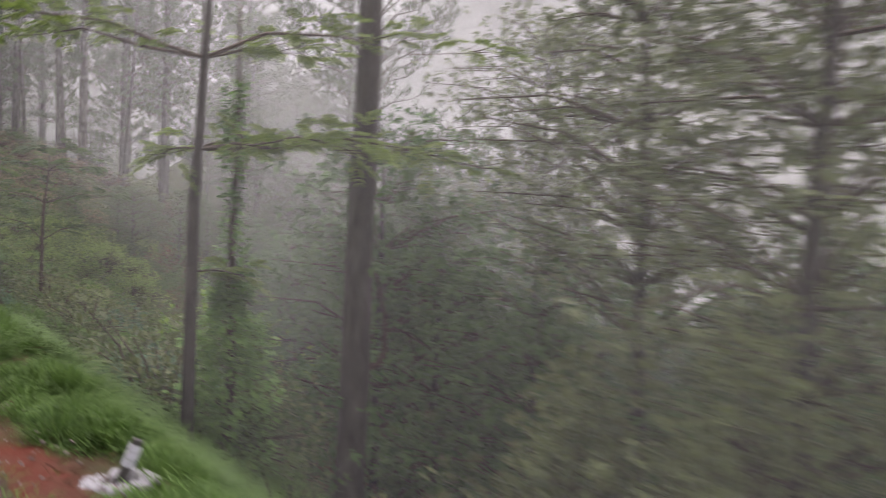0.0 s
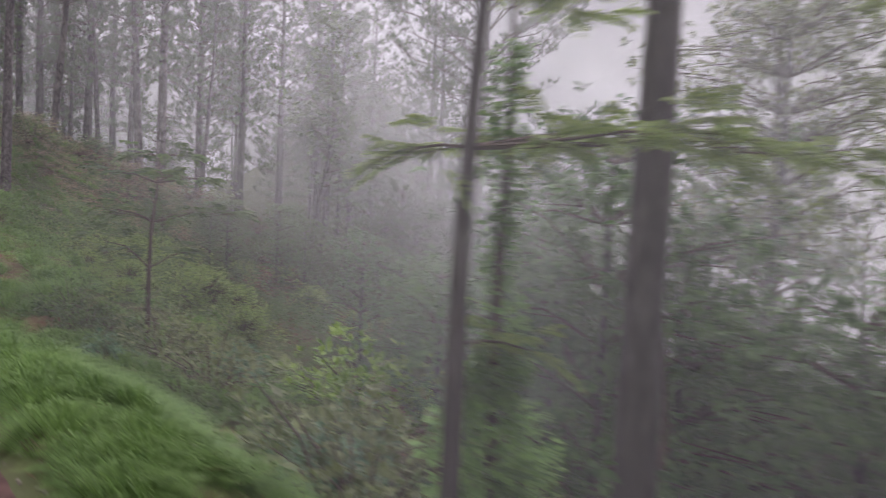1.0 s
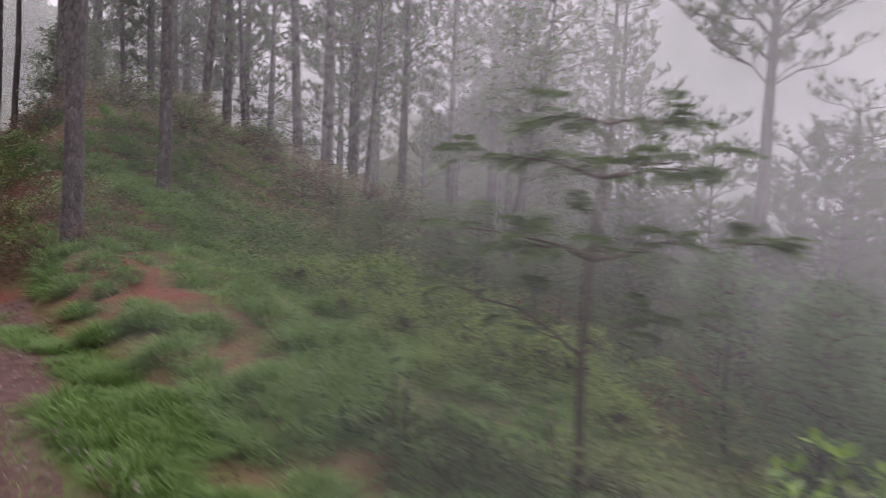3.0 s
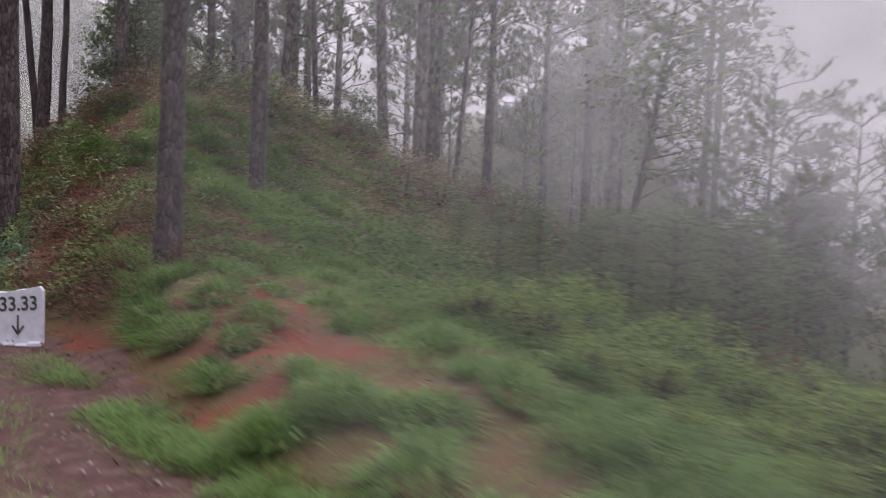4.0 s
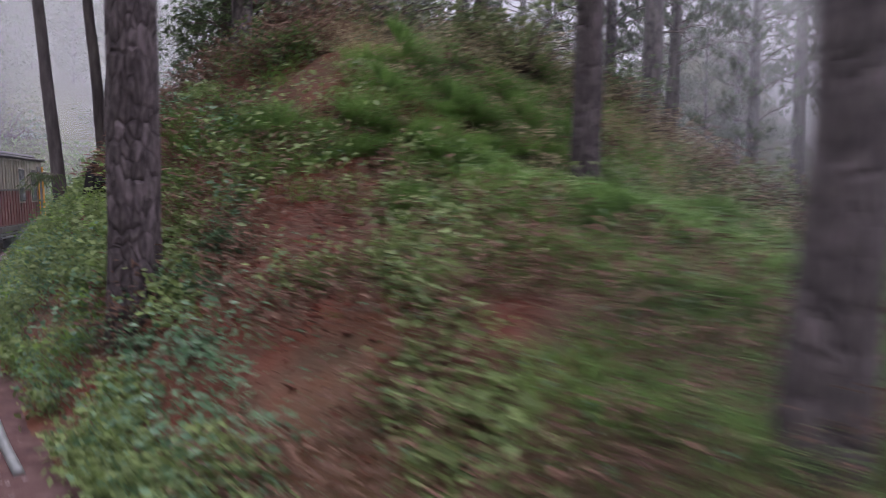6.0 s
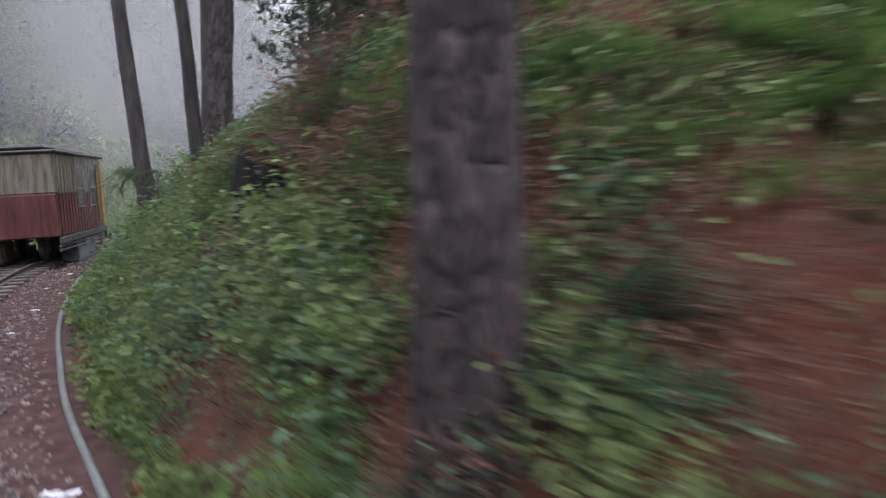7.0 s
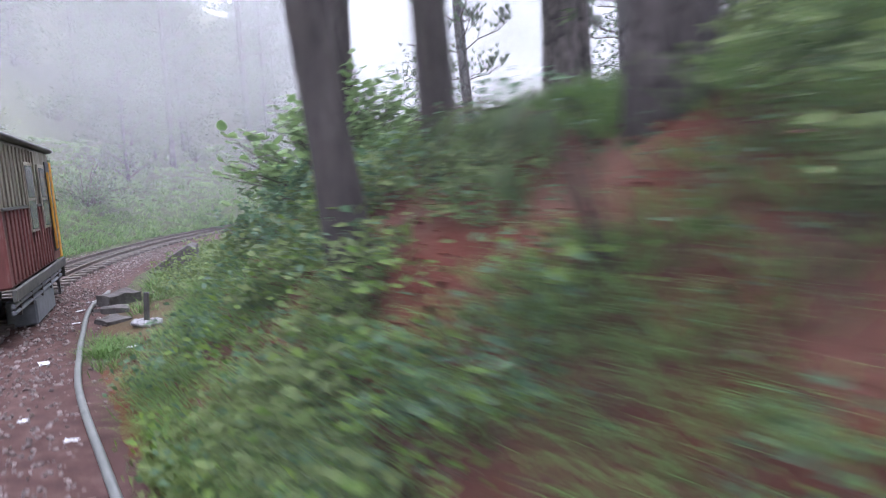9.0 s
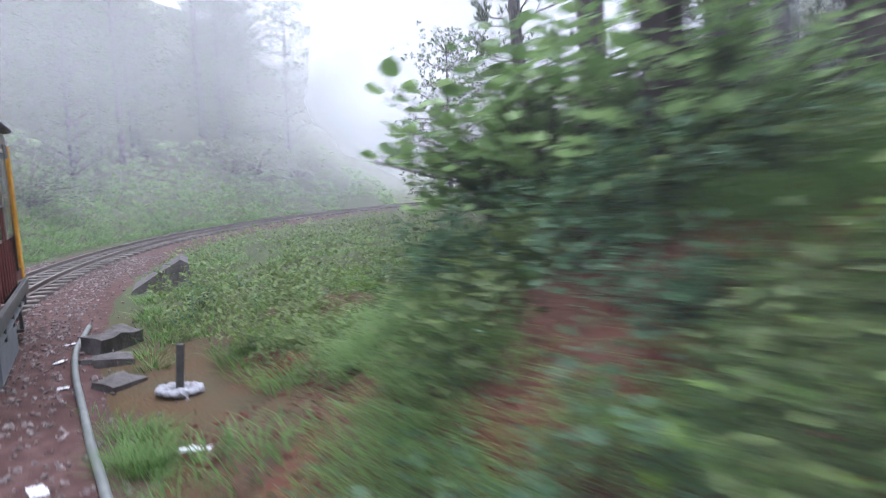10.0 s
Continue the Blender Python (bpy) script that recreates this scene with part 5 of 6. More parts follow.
for s, o, k, sc in ((38.7, 4.3, 0, 0.95), (39.4, 5.0, 3, 1.1), (38.1, 3.7, 0, 0.7), (39.9, 4.2, 3, 0.85), (40.6, 5.4, 0, 1.0), (39.2, 6.2, 1, 1.1), (40.2, 3.4, 3, 0.6), (41.6, 4.4, 0, 0.7)):
    p = on_line(s, o)
    copy_thing(SHRUBS[k], spot(p.x, p.y, rng.uniform(0, 6.3), sc, 0.08))
for x, y, sc in ((-6.95, 12.45, 0.5), (-6.75, 12.9, 0.55), (-7.2, 12.05, 0.38), (-7.95, 12.2, 0.42), (-6.6, 12.2, 0.34)):
    copy_thing(SHRUBS[2], spot(x, y, rng.uniform(0, 6.3), sc, 0.05))

for _ in range(26):
    s, o = rng.uniform(55.8, 63), 1.9 + 3.4 * rng.random()
    if s < 57 and o < 2.4:
        continue
    p = on_line(s, o)
    copy_thing(SHRUBS[rng.choice((0, 2, 2, 4))], spot(p.x, p.y, rng.uniform(0, 6.3), rng.uniform(0.26, 0.5), 0.04))

# long drooping fronds over the foot of the bank
p = on_line(44.7, 2.15)
fronds = thing("drooping_fronds", Matrix.Translation(p), "long drooping narrow-leaved fronds over the bank", "plant")
stems, leaves = Pile(), Pile()
aim = (on_line(45.2, 0.6) - p).to_2d().normalized()
for k in range(7):
    a = (k - 3) * 0.22
    d = Vector((aim.x * math.cos(a) - aim.y * math.sin(a), aim.x * math.sin(a) + aim.y * math.cos(a), 0))
    L = 0.6 + 0.07 * (k * 37 % 5)
    q = [Vector((0, 0, -0.1)), d * (L * 0.35) + Vector((0, 0, 0.62)), d * (L * 0.75) + Vector((0, 0, 0.68)), d * L + Vector((0, 0, 0.42))]
    stems.add(*tube(q, [0.007, 0.005, 0.004, 0.002], 4))
    for j in range(13):
        u = 0.3 + 0.7 * rng.random()
        b = q[1].lerp(q[2], (u - 0.3) / 0.35) if u < 0.65 else q[2].lerp(q[3], (u - 0.65) / 0.35)
        w = (d * 0.5 + Vector((rng.uniform(-0.8, 0.8), rng.uniform(-0.8, 0.8), rng.uniform(-0.9, -0.1)))).normalized()
        leaves.leaf(b, w, w.cross(d + Vector((0.1, 0.2, 0.3))).normalized(), rng.uniform(0.13, 0.26), 0.032, 0.3)
link("stalk_frame", stems.v, stems.f, M_twig, fronds)["kind"] = "stuff"
link("foliage", leaves.v, leaves.f, M_shrub, fronds)["kind"] = "stuff"

# ---- the pipe beside the track ----
pts = []
for i in range(98):
    s = 34.3 + i * 0.262
    pts.append(on_line(s, 0.70 + 0.06 * noise.noise(Vector((s * 0.3, 0, 0))) - 0.05 * max(0, min(1, (s - 53) / 3)) + 0.05 * max(0, s - 58), 0.07 + 0.015 * noise.noise(Vector((s * 0.5, 4, 0)))))
v, f = tube(pts, [0.038] * len(pts), 10)
tagged(link("water_pipe", v, f, M_pipe, smooth=True), "long pale grey pipe lying beside the track", "pipe")


# ---- the gradient board: a whitewashed slab set in whitewashed stones ----
def rock(r, seed, mat, name, parent=None, flat=0.6):
    bm = bmesh.new()
    bmesh.ops.create_icosphere(bm, subdivisions=2, radius=r)
    for vv in bm.verts:
        n = noise.noise(vv.co * (1.6 / r) + Vector((seed, 0, 0)))
        vv.co *= 1 + 0.35 * n
        vv.co.z *= flat
    return part(name, bm, mat, parent)


p = Vector((-4.26, 7.62, 0))
board = thing("gradient_board", Matrix.Translation((p.x, p.y, -0.1)) @ Matrix.Rotation(radians(10), 4, "Z") @ Matrix.Diagonal((0.99, 1, 1.2, 1)), "whitewashed slab painted with black figures and an arrow", "sign")
bm = bmesh.new()
outline = [(-0.29, 0.0), (0.29, 0.0), (0.295, 0.62), (0.25, 0.665), (0.17, 0.64), (0.08, 0.63), (0.0, 0.625), (-0.06, 0.60), (-0.15, 0.595), (-0.25, 0.60), (-0.29, 0.57)]
fr = [bm.verts.new((x, -0.04, z)) for x, z in outline]
bk = [bm.verts.new((x * 0.98, 0.04, z)) for x, z in outline]
bm.faces.new(fr)
bm.faces.new(bk[::-1])
for i in range(len(outline)):
    j = (i + 1) % len(outline)
    bm.faces.new((fr[j], fr[i], bk[i], bk[j]))
bmesh.ops.bevel(bm, geom=bm.edges[:], offset=0.008, segments=1, affect="EDGES")
bmesh.ops.recalc_face_normals(bm, faces=bm.faces[:])
slab = part("slab", bm, M_white, board)
for x0, x1, h, d in ((-0.305, -0.16, 0.075, 0.15), (-0.165, -0.03, 0.095, 0.13), (-0.01, 0.13, 0.085, 0.14), (0.125, 0.29, 0.105, 0.135)):
    bm = bmesh.new()
    box(bm, x0, x1, -d, -0.045, -0.04, h, 0.018)
    for vv in bm.verts:
        vv.co += noise.noise_vector(vv.co * 14) * 0.012
    part("foot_stone", bm, M_white, board)
cu = bpy.data.curves.new("figures", "FONT")
cu.body, cu.align_x, cu.size, cu.extrude, cu.offset = "33.33", "CENTER", 0.205, 0.003, 0.004
tmp = new("figures_curve", cu)
bpy.context.view_layer.update()
me = bpy.data.meshes.new_from_object(tmp)
bpy.data.objects.remove(tmp)
me.materials.clear()
me.materials.append(M_black)
fig = new("figures", me)
fig.parent = slab
fig.matrix_basis = Matrix.Translation((0.01, -0.044, 0.415)) @ Matrix.Rotation(radians(90), 4, "X") @ Matrix.Rotation(radians(3), 4, "Z")
tagged(fig, "black painted figures 33.33")
bm = bmesh.new()
box(bm, -0.011, 0.011, -0.048, -0.041, 0.20, 0.37)
for sgn in (-1, 1):
    vs = bmesh.ops.create_cube(bm, size=1.0, matrix=Matrix.Translation((sgn * 0.033, -0.0445, 0.215)) @ Matrix.Rotation(sgn * radians(38), 4, "Y") @ Matrix.Diagonal((0.022, 0.007, 0.11, 1)))
part("arrow", bm, M_black, slab, "black arrow pointing down")


def marker_post(m, label, h, lean, seed, striped=False, ring=1.0):
    """A short iron post in a ring of whitewashed stones."""
    ob = thing("marker_post", m, label, "post")
    bm = bmesh.new()
    box(bm, -0.035, 0.035, -0.03, 0.03, -0.1, h, 0.008)
    bmesh.ops.transform(bm, matrix=Matrix.Rotation(radians(lean), 4, "Y"), verts=bm.verts[:])
    post = part("post", bm, M_dark, ob)
    if striped:
        bm = bmesh.new()
        for z in (0.45, 0.6, 0.75):
            box(bm, -0.038, 0.038, -0.033, 0.033, h * z, h * z + 0.05)
        bmesh.ops.transform(bm, matrix=Matrix.Rotation(radians(lean), 4, "Y"), verts=bm.verts[:])
        part("painted_band", bm, M_white, post, "flaking white bands")
    r = random.Random(seed)
    for k in range(9):
        a = k * 0.7
        st = rock(r.uniform(0.055, 0.1) * ring, seed + k, M_whitestone, "stone", ob)
        st.matrix_basis = Matrix.Translation((math.cos(a) * 0.17 * ring, math.sin(a) * 0.13 * ring, 0.035)) @ Matrix.Rotation(a, 4, "Z")
    return ob


marker_post(Matrix.Translation((-16.84, 28.8, ground_z(-16.84, 28.8))), "dark iron post in a ring of whitewashed stones", 0.48, 4, 3)
first = marker_post(Matrix.Translation((10.55, -11.75, ground_z(10.55, -11.75))) @ Matrix.Rotation(radians(20), 4, "Z"), "short striped post in whitewashed stones by the path", 0.36, 22, 23, True, 1.05)

# ---- slabs and a block at the pipe's end ----
def slab_stone(m, size, seed, label):
    bm = box(bmesh.new(), -size[0] / 2, size[0] / 2, -size[1] / 2, size[1] / 2, 0, size[2])
    bmesh.ops.subdivide_edges(bm, edges=bm.edges[:], cuts=3, use_grid_fill=True)
    for vv in bm.verts:
        vv.co += Vector((noise.noise(vv.co * 4 + Vector((seed, 0, 0))), noise.noise(vv.co * 4 + Vector((0, seed, 0))), noise.noise(vv.co * 4 + Vector((0, 0, seed))))) * 0.05
    ob = part("stone_slab", bm, M_rock, None)
    ob.matrix_basis = m
    return tagged(ob, label, "stone", "stones at the end of the pipe")


def world_at(x, y, turn, tilt=0.0, lift=0.0):
    return Matrix.Translation((x, y, ground_z(x, y) + lift)) @ Matrix.Rotation(radians(turn), 4, "Z") @ Matrix.Rotation(radians(tilt), 4, "X")


slab_stone(world_at(-18.22, 31.45, 68, 6, 0.0), (0.78, 0.3, 0.22), 1, "grey squared stone lying on other stones")
slab_stone(world_at(-17.93, 30.55, 15, 4, -0.02), (0.4, 0.34, 0.11), 2, "flat grey stone beside a squared stone")
slab_stone(world_at(-18.25, 30.6, 50, -6, -0.03), (0.26, 0.2, 0.1), 5, "small grey stone beside the pipe")
slab_stone(world_at(-17.58, 29.45, 62, 8, -0.03), (0.5, 0.3, 0.11), 3, "flat broken stone half sunk in soil")

# the sloping end of a concrete culvert wall, low side to the track
bm = bmesh.new()
low, high = [], []
for y0 in (0.0, 0.45, 0.9, 1.4):
    low.append([bm.verts.new((x, y0 + 0.03 * noise.noise(Vector((x * 3, y0 * 3, 1))), -0.25)) for x in (-0.6, 0.0, 0.55)])
    high.append([bm.verts.new((x, y0, z + 0.05 * noise.noise(Vector((x * 4, y0 * 4, 2))))) for x, z in ((-0.55, 0.04), (-0.1, 0.3), (0.35, 0.58), (0.5, 0.5))])
for a, c, e, g in zip(low, low[1:], high, high[1:]):
    for q in range(3):
        bm.faces.new((e[q], g[q], g[q + 1], e[q + 1]))
    bm.faces.new((a[0], c[0], g[0], e[0]))
    bm.faces.new((a[2], e[3], g[3], c[2]))
for a, e in ((low[0], high[0]), (low[-1], high[-1])):
    bm.faces.new((a[0], e[0], e[1], e[2], e[3], a[2], a[1]))
bmesh.ops.recalc_face_normals(bm, faces=bm.faces[:])
wedge = part("culvert_wall", bm, M_rock, None)
wedge.matrix_basis = world_at(-18.8, 36.75, 12)
tagged(wedge, "weathered grey concrete culvert wall sloping down to the track", "wall")

# ---- a charred stump in the bank ----
rng = random.Random(5)
stump = thing("tree_stump", Matrix.Translation((-9.42, 16.04, ground_z(-9.42, 16.04) - 0.1)) @ Matrix.Rotation(radians(7), 4, "Y"), "charred black tree stump rooted in the red bank", "stump")
v, f = tube([(0.12, 0.08, -0.5), (0.06, 0.04, -0.1), (0.01, 0, 0.12), (0.02, 0.01, 0.28), (0.03, 0.02, 0.4), (0.03, 0.02, 0.45), (0.03, 0.02, 0.36)], [0.27, 0.27, 0.26, 0.27, 0.25, 0.2, 0.05], 22, 0.45, 9)
link("bole", v, f, M_char, stump)
for k in range(9):
    a = k * 0.698
    c, d = Vector((math.cos(a), math.sin(a), 0)), rng.uniform(0.4, 0.54)
    v, f = tube([c * 0.2 + Vector((0, 0, 0.1)), c * 0.2 + Vector((0, 0, d * 0.85)), c * 0.19 + Vector((0, 0, d))], [0.085, 0.07, 0.03], 6, 0.45, k)
    link("splinter", v, f, M_char, stump)
# ---- litter ----
def scrap(s, o, w, l, mat, turn, label, name="paper_scrap", xy=None):
    vs, fs, n = [], [], 6
    rr = random.Random(int(s * 100 + w * 1000))
    for i in range(n):
        for j in range(n):
            vs.append((w * (i / (n - 1) - 0.5) * rr.uniform(0.85, 1.1), l * (j / (n - 1) - 0.5) * rr.uniform(0.85, 1.1), 0.014 + 0.32 * min(w, l) * abs(noise.noise(Vector((i * 0.9, j * 0.9, s))))))
    for i in range(n - 1):
        for j in range(n - 1):
            a = i * n + j
            fs.append((a, a + n, a + n + 1, a + 1))
    ob = link(name, vs, fs, mat)
    p = Vector((xy[0], xy[1], 0)) if xy else on_line(s, o)
    z = ground_z(p.x, p.y)
    if not xy and o < 1.0:
        z = max(z, 0.035)
    ob.matrix_basis = Matrix.Translation((p.x, p.y, z)) @ Matrix.Rotation(radians(turn), 4, "Z")
    mod = ob.modifiers.new("thickness", "SOLIDIFY")
    mod.thickness = 0.004
    return tagged(ob, label, "litter", "scraps of litter")


for s, o, w, l, a in ((53.0, 0.31, 0.12, 0.2, 30), (58.5, 0.56, 0.2, 0.08, 60), (47.4, 0.3, 0.16, 0.1, 10), (39.7, 1.0, 0.13, 0.1, 40), (57.4, 0.49, 0.18, 0.09, 75), (56.0, 0.54, 0.12, 0.06, 20), (49.5, 0.55, 0.12, 0.07, 0), (38.6, 0.5, 0.24, 0.12, 15), (50.4, 0.2, 0.1, 0.08, 80), (53.2, 1.36, 0.24, 0.11, 10), (45.3, 0.1, 0.1, 0.07, 50), (68.0, -2.6, 0.3, 0.14, 20), (66.0, -2.7, 0.25, 0.12, 70)):
    scrap(s, o, w, l, M_paper, a, "crumpled white litter on the ground")
scrap(42.1, 1.0, 0.09, 0.12, M_amber, 20, "crumpled yellow wrapper beside the pipe", "wrapper")
scrap(41.7, 0.92, 0.15, 0.06, M_amber, 70, "crumpled yellow wrapper beside the pipe", "wrapper")
for xy, w, l, a in (((2.71, -0.93), 0.12, 0.06, 60), ((-1.45, 8.23), 0.13, 0.1, 40), ((-0.53, 9.5), 0.14, 0.07, 10)):
    scrap(xy[0], 0, w, l, M_paper, a, "small white litter caught in the grass", xy=xy)


# ---- the locomotive standing round the curve ----
def locomotive(front):
    back = front - 5.4
    a, b = on_line(back, -1.06, 0), on_line(front, -1.06, 0)
    turn = math.atan2(b.y - a.y, b.x - a.x)
    L = (b - a).length
    loco = thing("locomotive", Matrix.Translation(a) @ Matrix.Rotation(turn, 4, "Z") @ Matrix.Rotation(radians(-2), 4, "X"), "weathered red and cream locomotive with yellow striped end", "locomotive")
    W = 1.02
    box_ = lambda *k: box(bmesh.new(), *k)
    part("lower_body", box_(0, L, -W, W, 0.78, 1.82, 0.03), M_redp, loco, "faded red lower side")
    upper = part("upper_body", box_(0.02, L - 0.02, -W + 0.004, W - 0.004, 1.823, 2.78, 0.03), M_cream, loco, "weathered cream upper side")
    bm = box(bmesh.new(), -0.05, L + 0.12, -W - 0.09, W + 0.09, 2.78, 2.86, 0.03)
    box(bm, 0.1, L - 0.1, -W + 0.2, W - 0.2, 2.86, 3.0, 0.06)
    part("roof", bm, M_dark, loco)
    for sgn in (-1, 1):
        y0 = sgn * W
        out = sgn * (W + 0.012)
        for i in range(14):
            x = 0.25 + i * 0.31
            for z0, z1, paint in ((0.82, 1.80, M_redp), (1.85, 2.72, M_cream)):
                if x < L - 1.85 or z0 < 1:
                    part("rib", box(bmesh.new(), x, x + 0.045, min(y0, y0 + sgn * 0.025), max(y0, y0 + sgn * 0.025), z0, z1, 0.006), paint, loco)
        part("waist_band", box(bmesh.new(), 0.0, L, min(y0, y0 + sgn * 0.03), max(y0, y0 + sgn * 0.03), 1.805, 1.845, 0.006), M_dark, loco)
        for x0, x1 in ((L - 1.8, L - 1.15), (L - 3.3, L - 2.65)):
            fr_ = part("window_frame", box(bmesh.new(), x0 - 0.05, x1 + 0.05, min(out, out + sgn * 0.03), max(out, out + sgn * 0.03), 1.42, 2.52, 0.01), M_cream, loco)
            part("pane", box(bmesh.new(), x0, x1, min(out, out + sgn * 0.036), max(out, out + sgn * 0.036), 1.96, 2.46), M_glass, fr_)
            part("pane", box(bmesh.new(), x0, x1, min(out, out + sgn * 0.036), max(out, out + sgn * 0.036), 1.47, 1.91), M_glass, fr_)
        dr = part("door", box(bmesh.new(), L - 0.82, L - 0.3, min(out, out + sgn * 0.02), max(out, out + sgn * 0.02), 0.95, 2.6, 0.01), M_dark, loco, "dark recessed cab door")
        part("handrail", box(bmesh.new(), L - 0.9, L - 0.86, min(out + sgn * 0.03, out + sgn * 0.07), max(out + sgn * 0.03, out + sgn * 0.07), 1.0, 2.4, 0.008), M_yellow, dr)
        for x in (L - 0.22, L - 0.08):
            part("stripe", box(bmesh.new(), x, x + 0.07, min(out, out + sgn * 0.025), max(out, out + sgn * 0.025), 0.8, 2.6, 0.006), M_yellow, loco, "orange yellow stripe at the cab end")
        part("side_sill", box(bmesh.new(), -0.05, L + 0.1, min(y0, y0 + sgn * 0.06), max(y0, y0 + sgn * 0.06), 0.62, 0.775, 0.01), M_dark, loco)
        for z in (0.46, 0.55):
            v, f = tube([(0.1, y0 * 0.97, z), (L * 0.5, y0 * 0.97, z - 0.01), (L - 0.2, y0 * 0.97, z)], [0.032] * 3, 8)
            link("brake_pipe", v, f, M_grey, loco)
        for i in range(6):
            x = 0.5 + i * 1.05
            part("bracket", box(bmesh.new(), x, x + 0.06, min(y0 * 0.93, y0), max(y0 * 0.93, y0), 0.38, 0.62, 0.008), M_dark, loco)
        part("fuel_tank", box(bmesh.new(), L - 3.6, L - 1.5, min(y0 * 0.55, y0 * 0.98), max(y0 * 0.55, y0 * 0.98), 0.02, 0.42, 0.03), M_grey, loco, "grey box under the sill")
        part("step", box(bmesh.new(), L - 0.75, L - 0.3, min(y0 * 0.8, y0), max(y0 * 0.8, y0), 0.14, 0.18, 0.006), M_dark, loco)
        part("step_hanger", box(bmesh.new(), L - 0.72, L - 0.66, min(y0 * 0.95, y0), max(y0 * 0.95, y0), 0.18, 0.62, 0.006), M_dark, loco)
        for x in (0.9, 2.0, L - 1.05, L - 0.35):
            bm = bmesh.new()
            bmesh.ops.create_cone(bm, cap_ends=True, segments=20, radius1=0.34, radius2=0.34, depth=0.1, matrix=Matrix.Translation((x, sgn * 0.42, 0.55)) @ Matrix.Rotation(radians(90), 4, "X"))
            part("wheel", bm, M_dark, loco)
    part("end_plate", box(bmesh.new(), L - 0.004, L + 0.05, -W + 0.05, W - 0.05, 0.85, 2.7, 0.02), M_yellow, loco, "yellow cab end")
    part("buffer_beam", box(bmesh.new(), L + 0.02, L + 0.18, -0.95, 0.95, 0.45, 0.74, 0.02), M_dark, loco)
    return loco


locomotive(59.8)


# ---- mist drifting through the trees, thinning out over the ground ----
def mist_sheet(plan, rows, thick, alpha, toward, label):
    """A curtain of droplets over the plan's points, lit from the sky above as well as from the side of toward."""
    vs, fs, lean, n = [], [], [], len(rows)
    flip = 0
    for i, p in enumerate(plan):
        along = (plan[min(i + 1, len(plan) - 1)] - plan[max(i - 1, 0)]).to_2d().normalized()
        face = Vector((along.y, -along.x, 0))
        if not flip:
            flip = 1 if face.dot(toward - p) > 0 else -1
        for dz, a in rows:
            vs.append((p.x, p.y, p.z + dz))
            lean.append((face * (0.45 * flip) + Vector((0, 0, 1))).normalized())
    for i in range(len(plan) - 1):
        for k in range(n - 1):
            a = i * n + k
            quad = (a, a + n, a + n + 1, a + 1)
            fs.append(quad if flip > 0 else quad[::-1])
    ob = link("mist", vs, fs, mist_material("mist", alpha), smooth=True)
    ob.data.normals_split_custom_set_from_vertices(lean)
    ob.data.attributes.new("thickness", "FLOAT", "POINT").data.foreach_set("value", thick)
    return tagged(ob, label, "mist", kind="stuff")


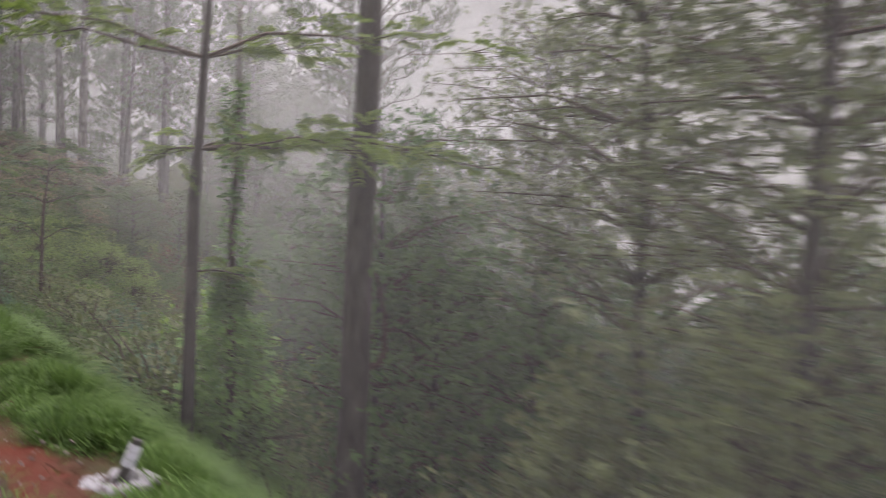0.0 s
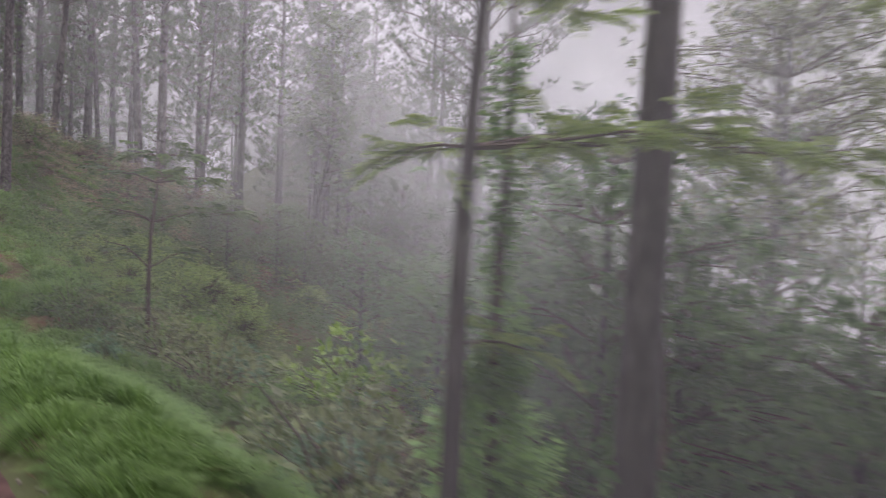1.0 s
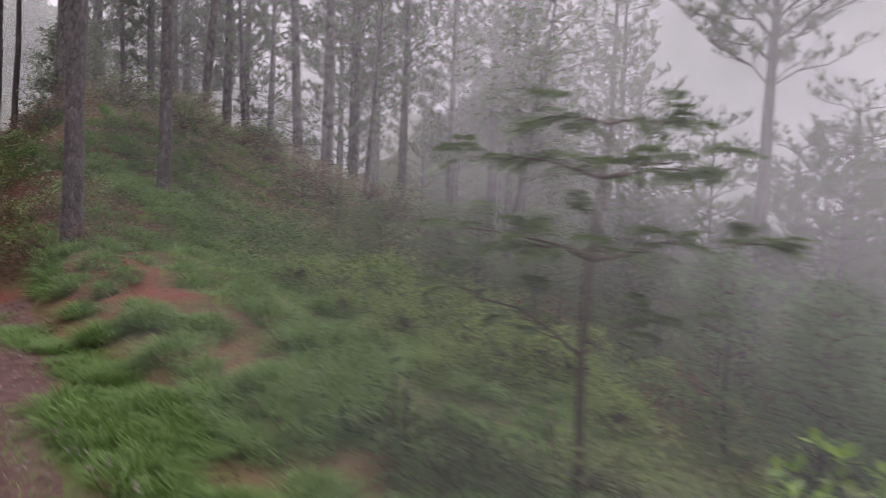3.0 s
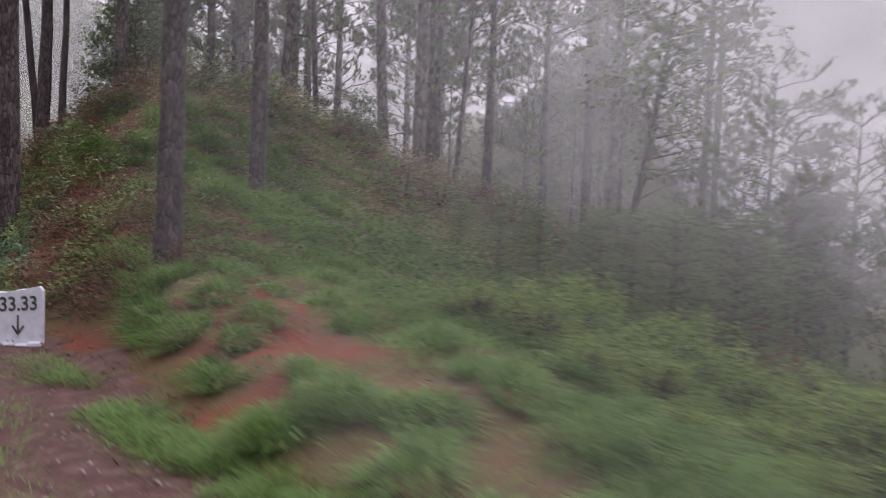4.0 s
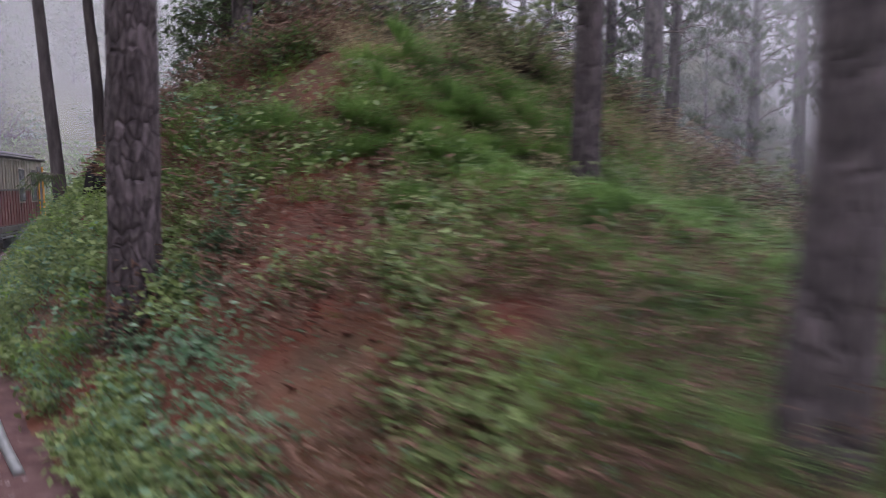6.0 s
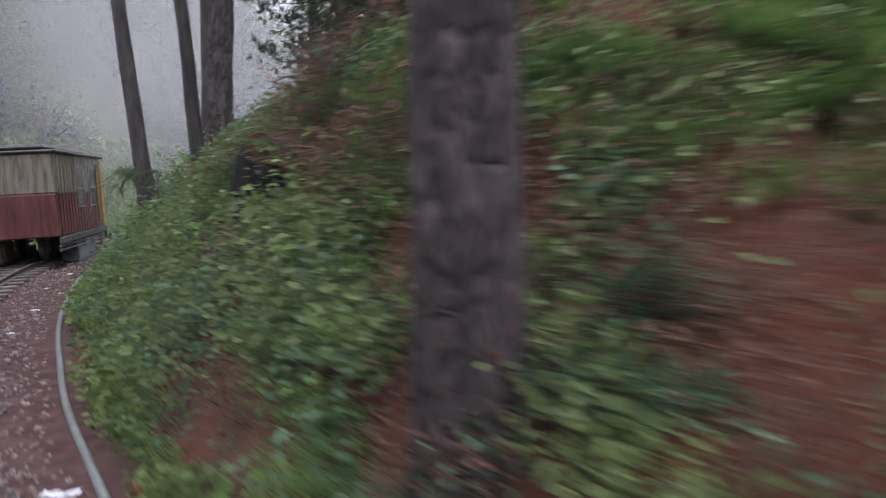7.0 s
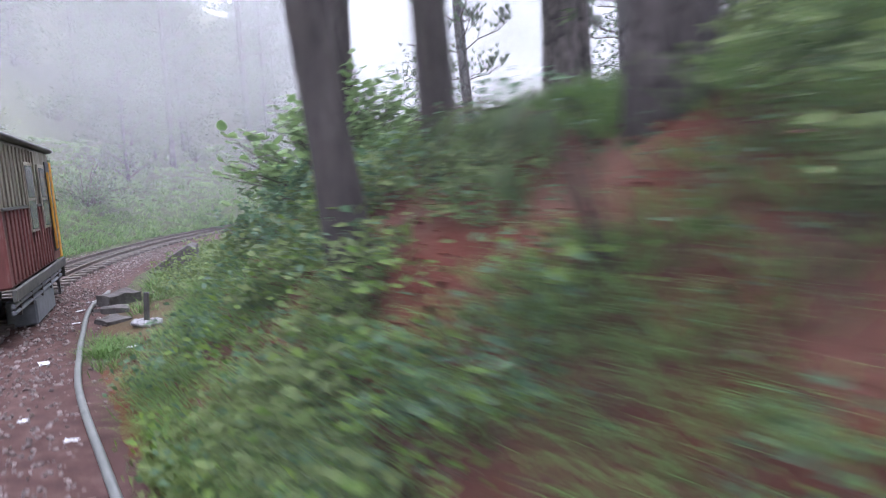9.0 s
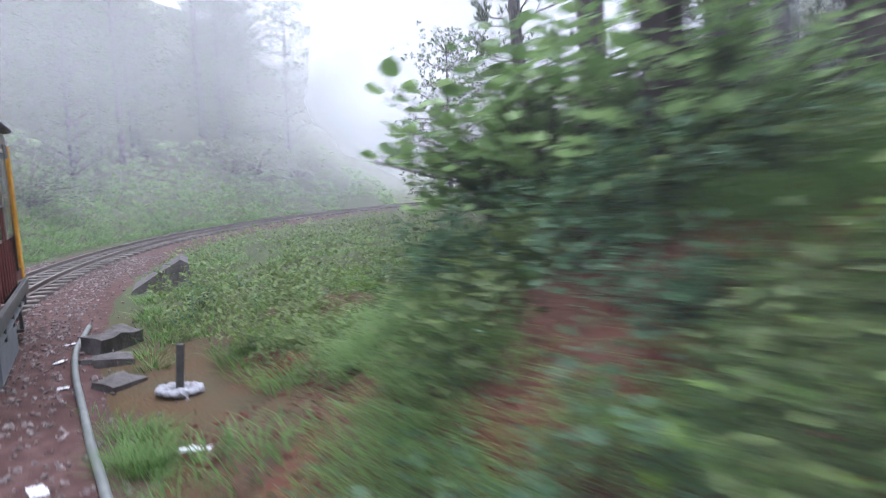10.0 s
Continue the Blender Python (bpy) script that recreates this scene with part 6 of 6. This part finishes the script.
def mist(d, ahead, alpha):
    a, b = on_line(24, 0, 0), radians(37)
    way, side = Vector((-math.sin(b), math.cos(b), 0)), Vector((math.cos(b), math.sin(b), 0))
    far = ahead - d * 0.4 - 12
    plan = [(s, d) for s in np.arange(-60, far, 1.5)]
    plan += [(far + 20 * math.sin(k * math.pi / 60), d - (d + 38) * (1 - math.cos(k * math.pi / 60))) for k in range(31)]
    plan = [a + way * (s - 24) + side * o for s, o in plan]
    for p in plan:
        p.z = ground_z(p.x, p.y)
    rows = [(-0.5, 0.0), (0.4, 0.0), (1.5, 0.3), (3.0, 0.75), (5.5, 1.0), (14.0, 1.0), (26.0, 0.75), (60.0, 0.45)]
    rising = (0.0, 0.05, 0.2, 0.5, 0.8, 1.0, 1.0, 0.8)
    thick = [v if i < len(plan) - 45 else soft_v for i in range(len(plan)) for (dz, v), soft_v in zip(rows, rising)]
    return mist_sheet(plan, rows, thick, alpha, a, "thin pale mist drifting through the trees")


for d, ahead, alpha in ((9.5, 66, 0.12), (20, 86, 0.22), (38, 146, 0.78)):
    mist(d, ahead, alpha)


def mist_bank(plan, alpha, rows, toward):
    """A bank of mist standing over places s, o, fading out at both ends."""
    m = len(plan)
    thick = [v * min(1, i / 3) * min(1, (m - 1 - i) / 4) for i in range(m) for dz, v in rows]
    return mist_sheet([on_line(s, o) for s, o in plan], rows, thick, alpha, on_line(*toward), "thin pale veil of mist and added haze")


ACROSS = [(-0.5, 0.0), (0.4, 0.15), (1.5, 0.6), (3.0, 1.0), (6.0, 1.0), (14.0, 0.8), (26.0, 0.4), (40.0, 0.0)]
AHEAD = [(-0.5, 0.0), (0.5, 0.15), (2.0, 0.4), (5.0, 0.8), (10.0, 1.0), (30.0, 1.0), (55.0, 0.7)]
SOFT = [(-0.3, 0.0), (0.1, 0.0), (0.8, 0.2), (2.0, 0.6), (4.0, 1.0), (8.0, 1.0), (20.0, 0.8)]
VEIL = [(-0.3, 0.0), (0.0, 0.1), (0.7, 0.8), (2.0, 1.0), (8.0, 1.0), (20.0, 0.8)]
for s, o0, o1, alpha, rows in ((11.6, 1.0, 40, 0.07, ACROSS), (54.5, 4.0, 34, 0.12, ACROSS), (66, -48, 16, 0.2, AHEAD), (92, -5, 60, 0.6, AHEAD)):
    mist_bank([(s, o) for o in np.linspace(o0, o1, 24)], alpha, rows, (s - 25, 0))
# thin veils added over the slope and the bank beside the track, lifting the darks
mist_bank([(s, 2.3) for s in np.arange(-14, 31.5, 1.5)], 0.05, VEIL, (10, 0))
mist_bank([(s, 5.4) for s in np.arange(35, 48.5, 1.5)], 0.08, SOFT, (36, 0))
# added sheet standing in for window or lens haze in front of the bank
mist_bank([(s, 1.0) for s in np.arange(33, 54.5, 1.5)], 0.016, VEIL, (45, 0))
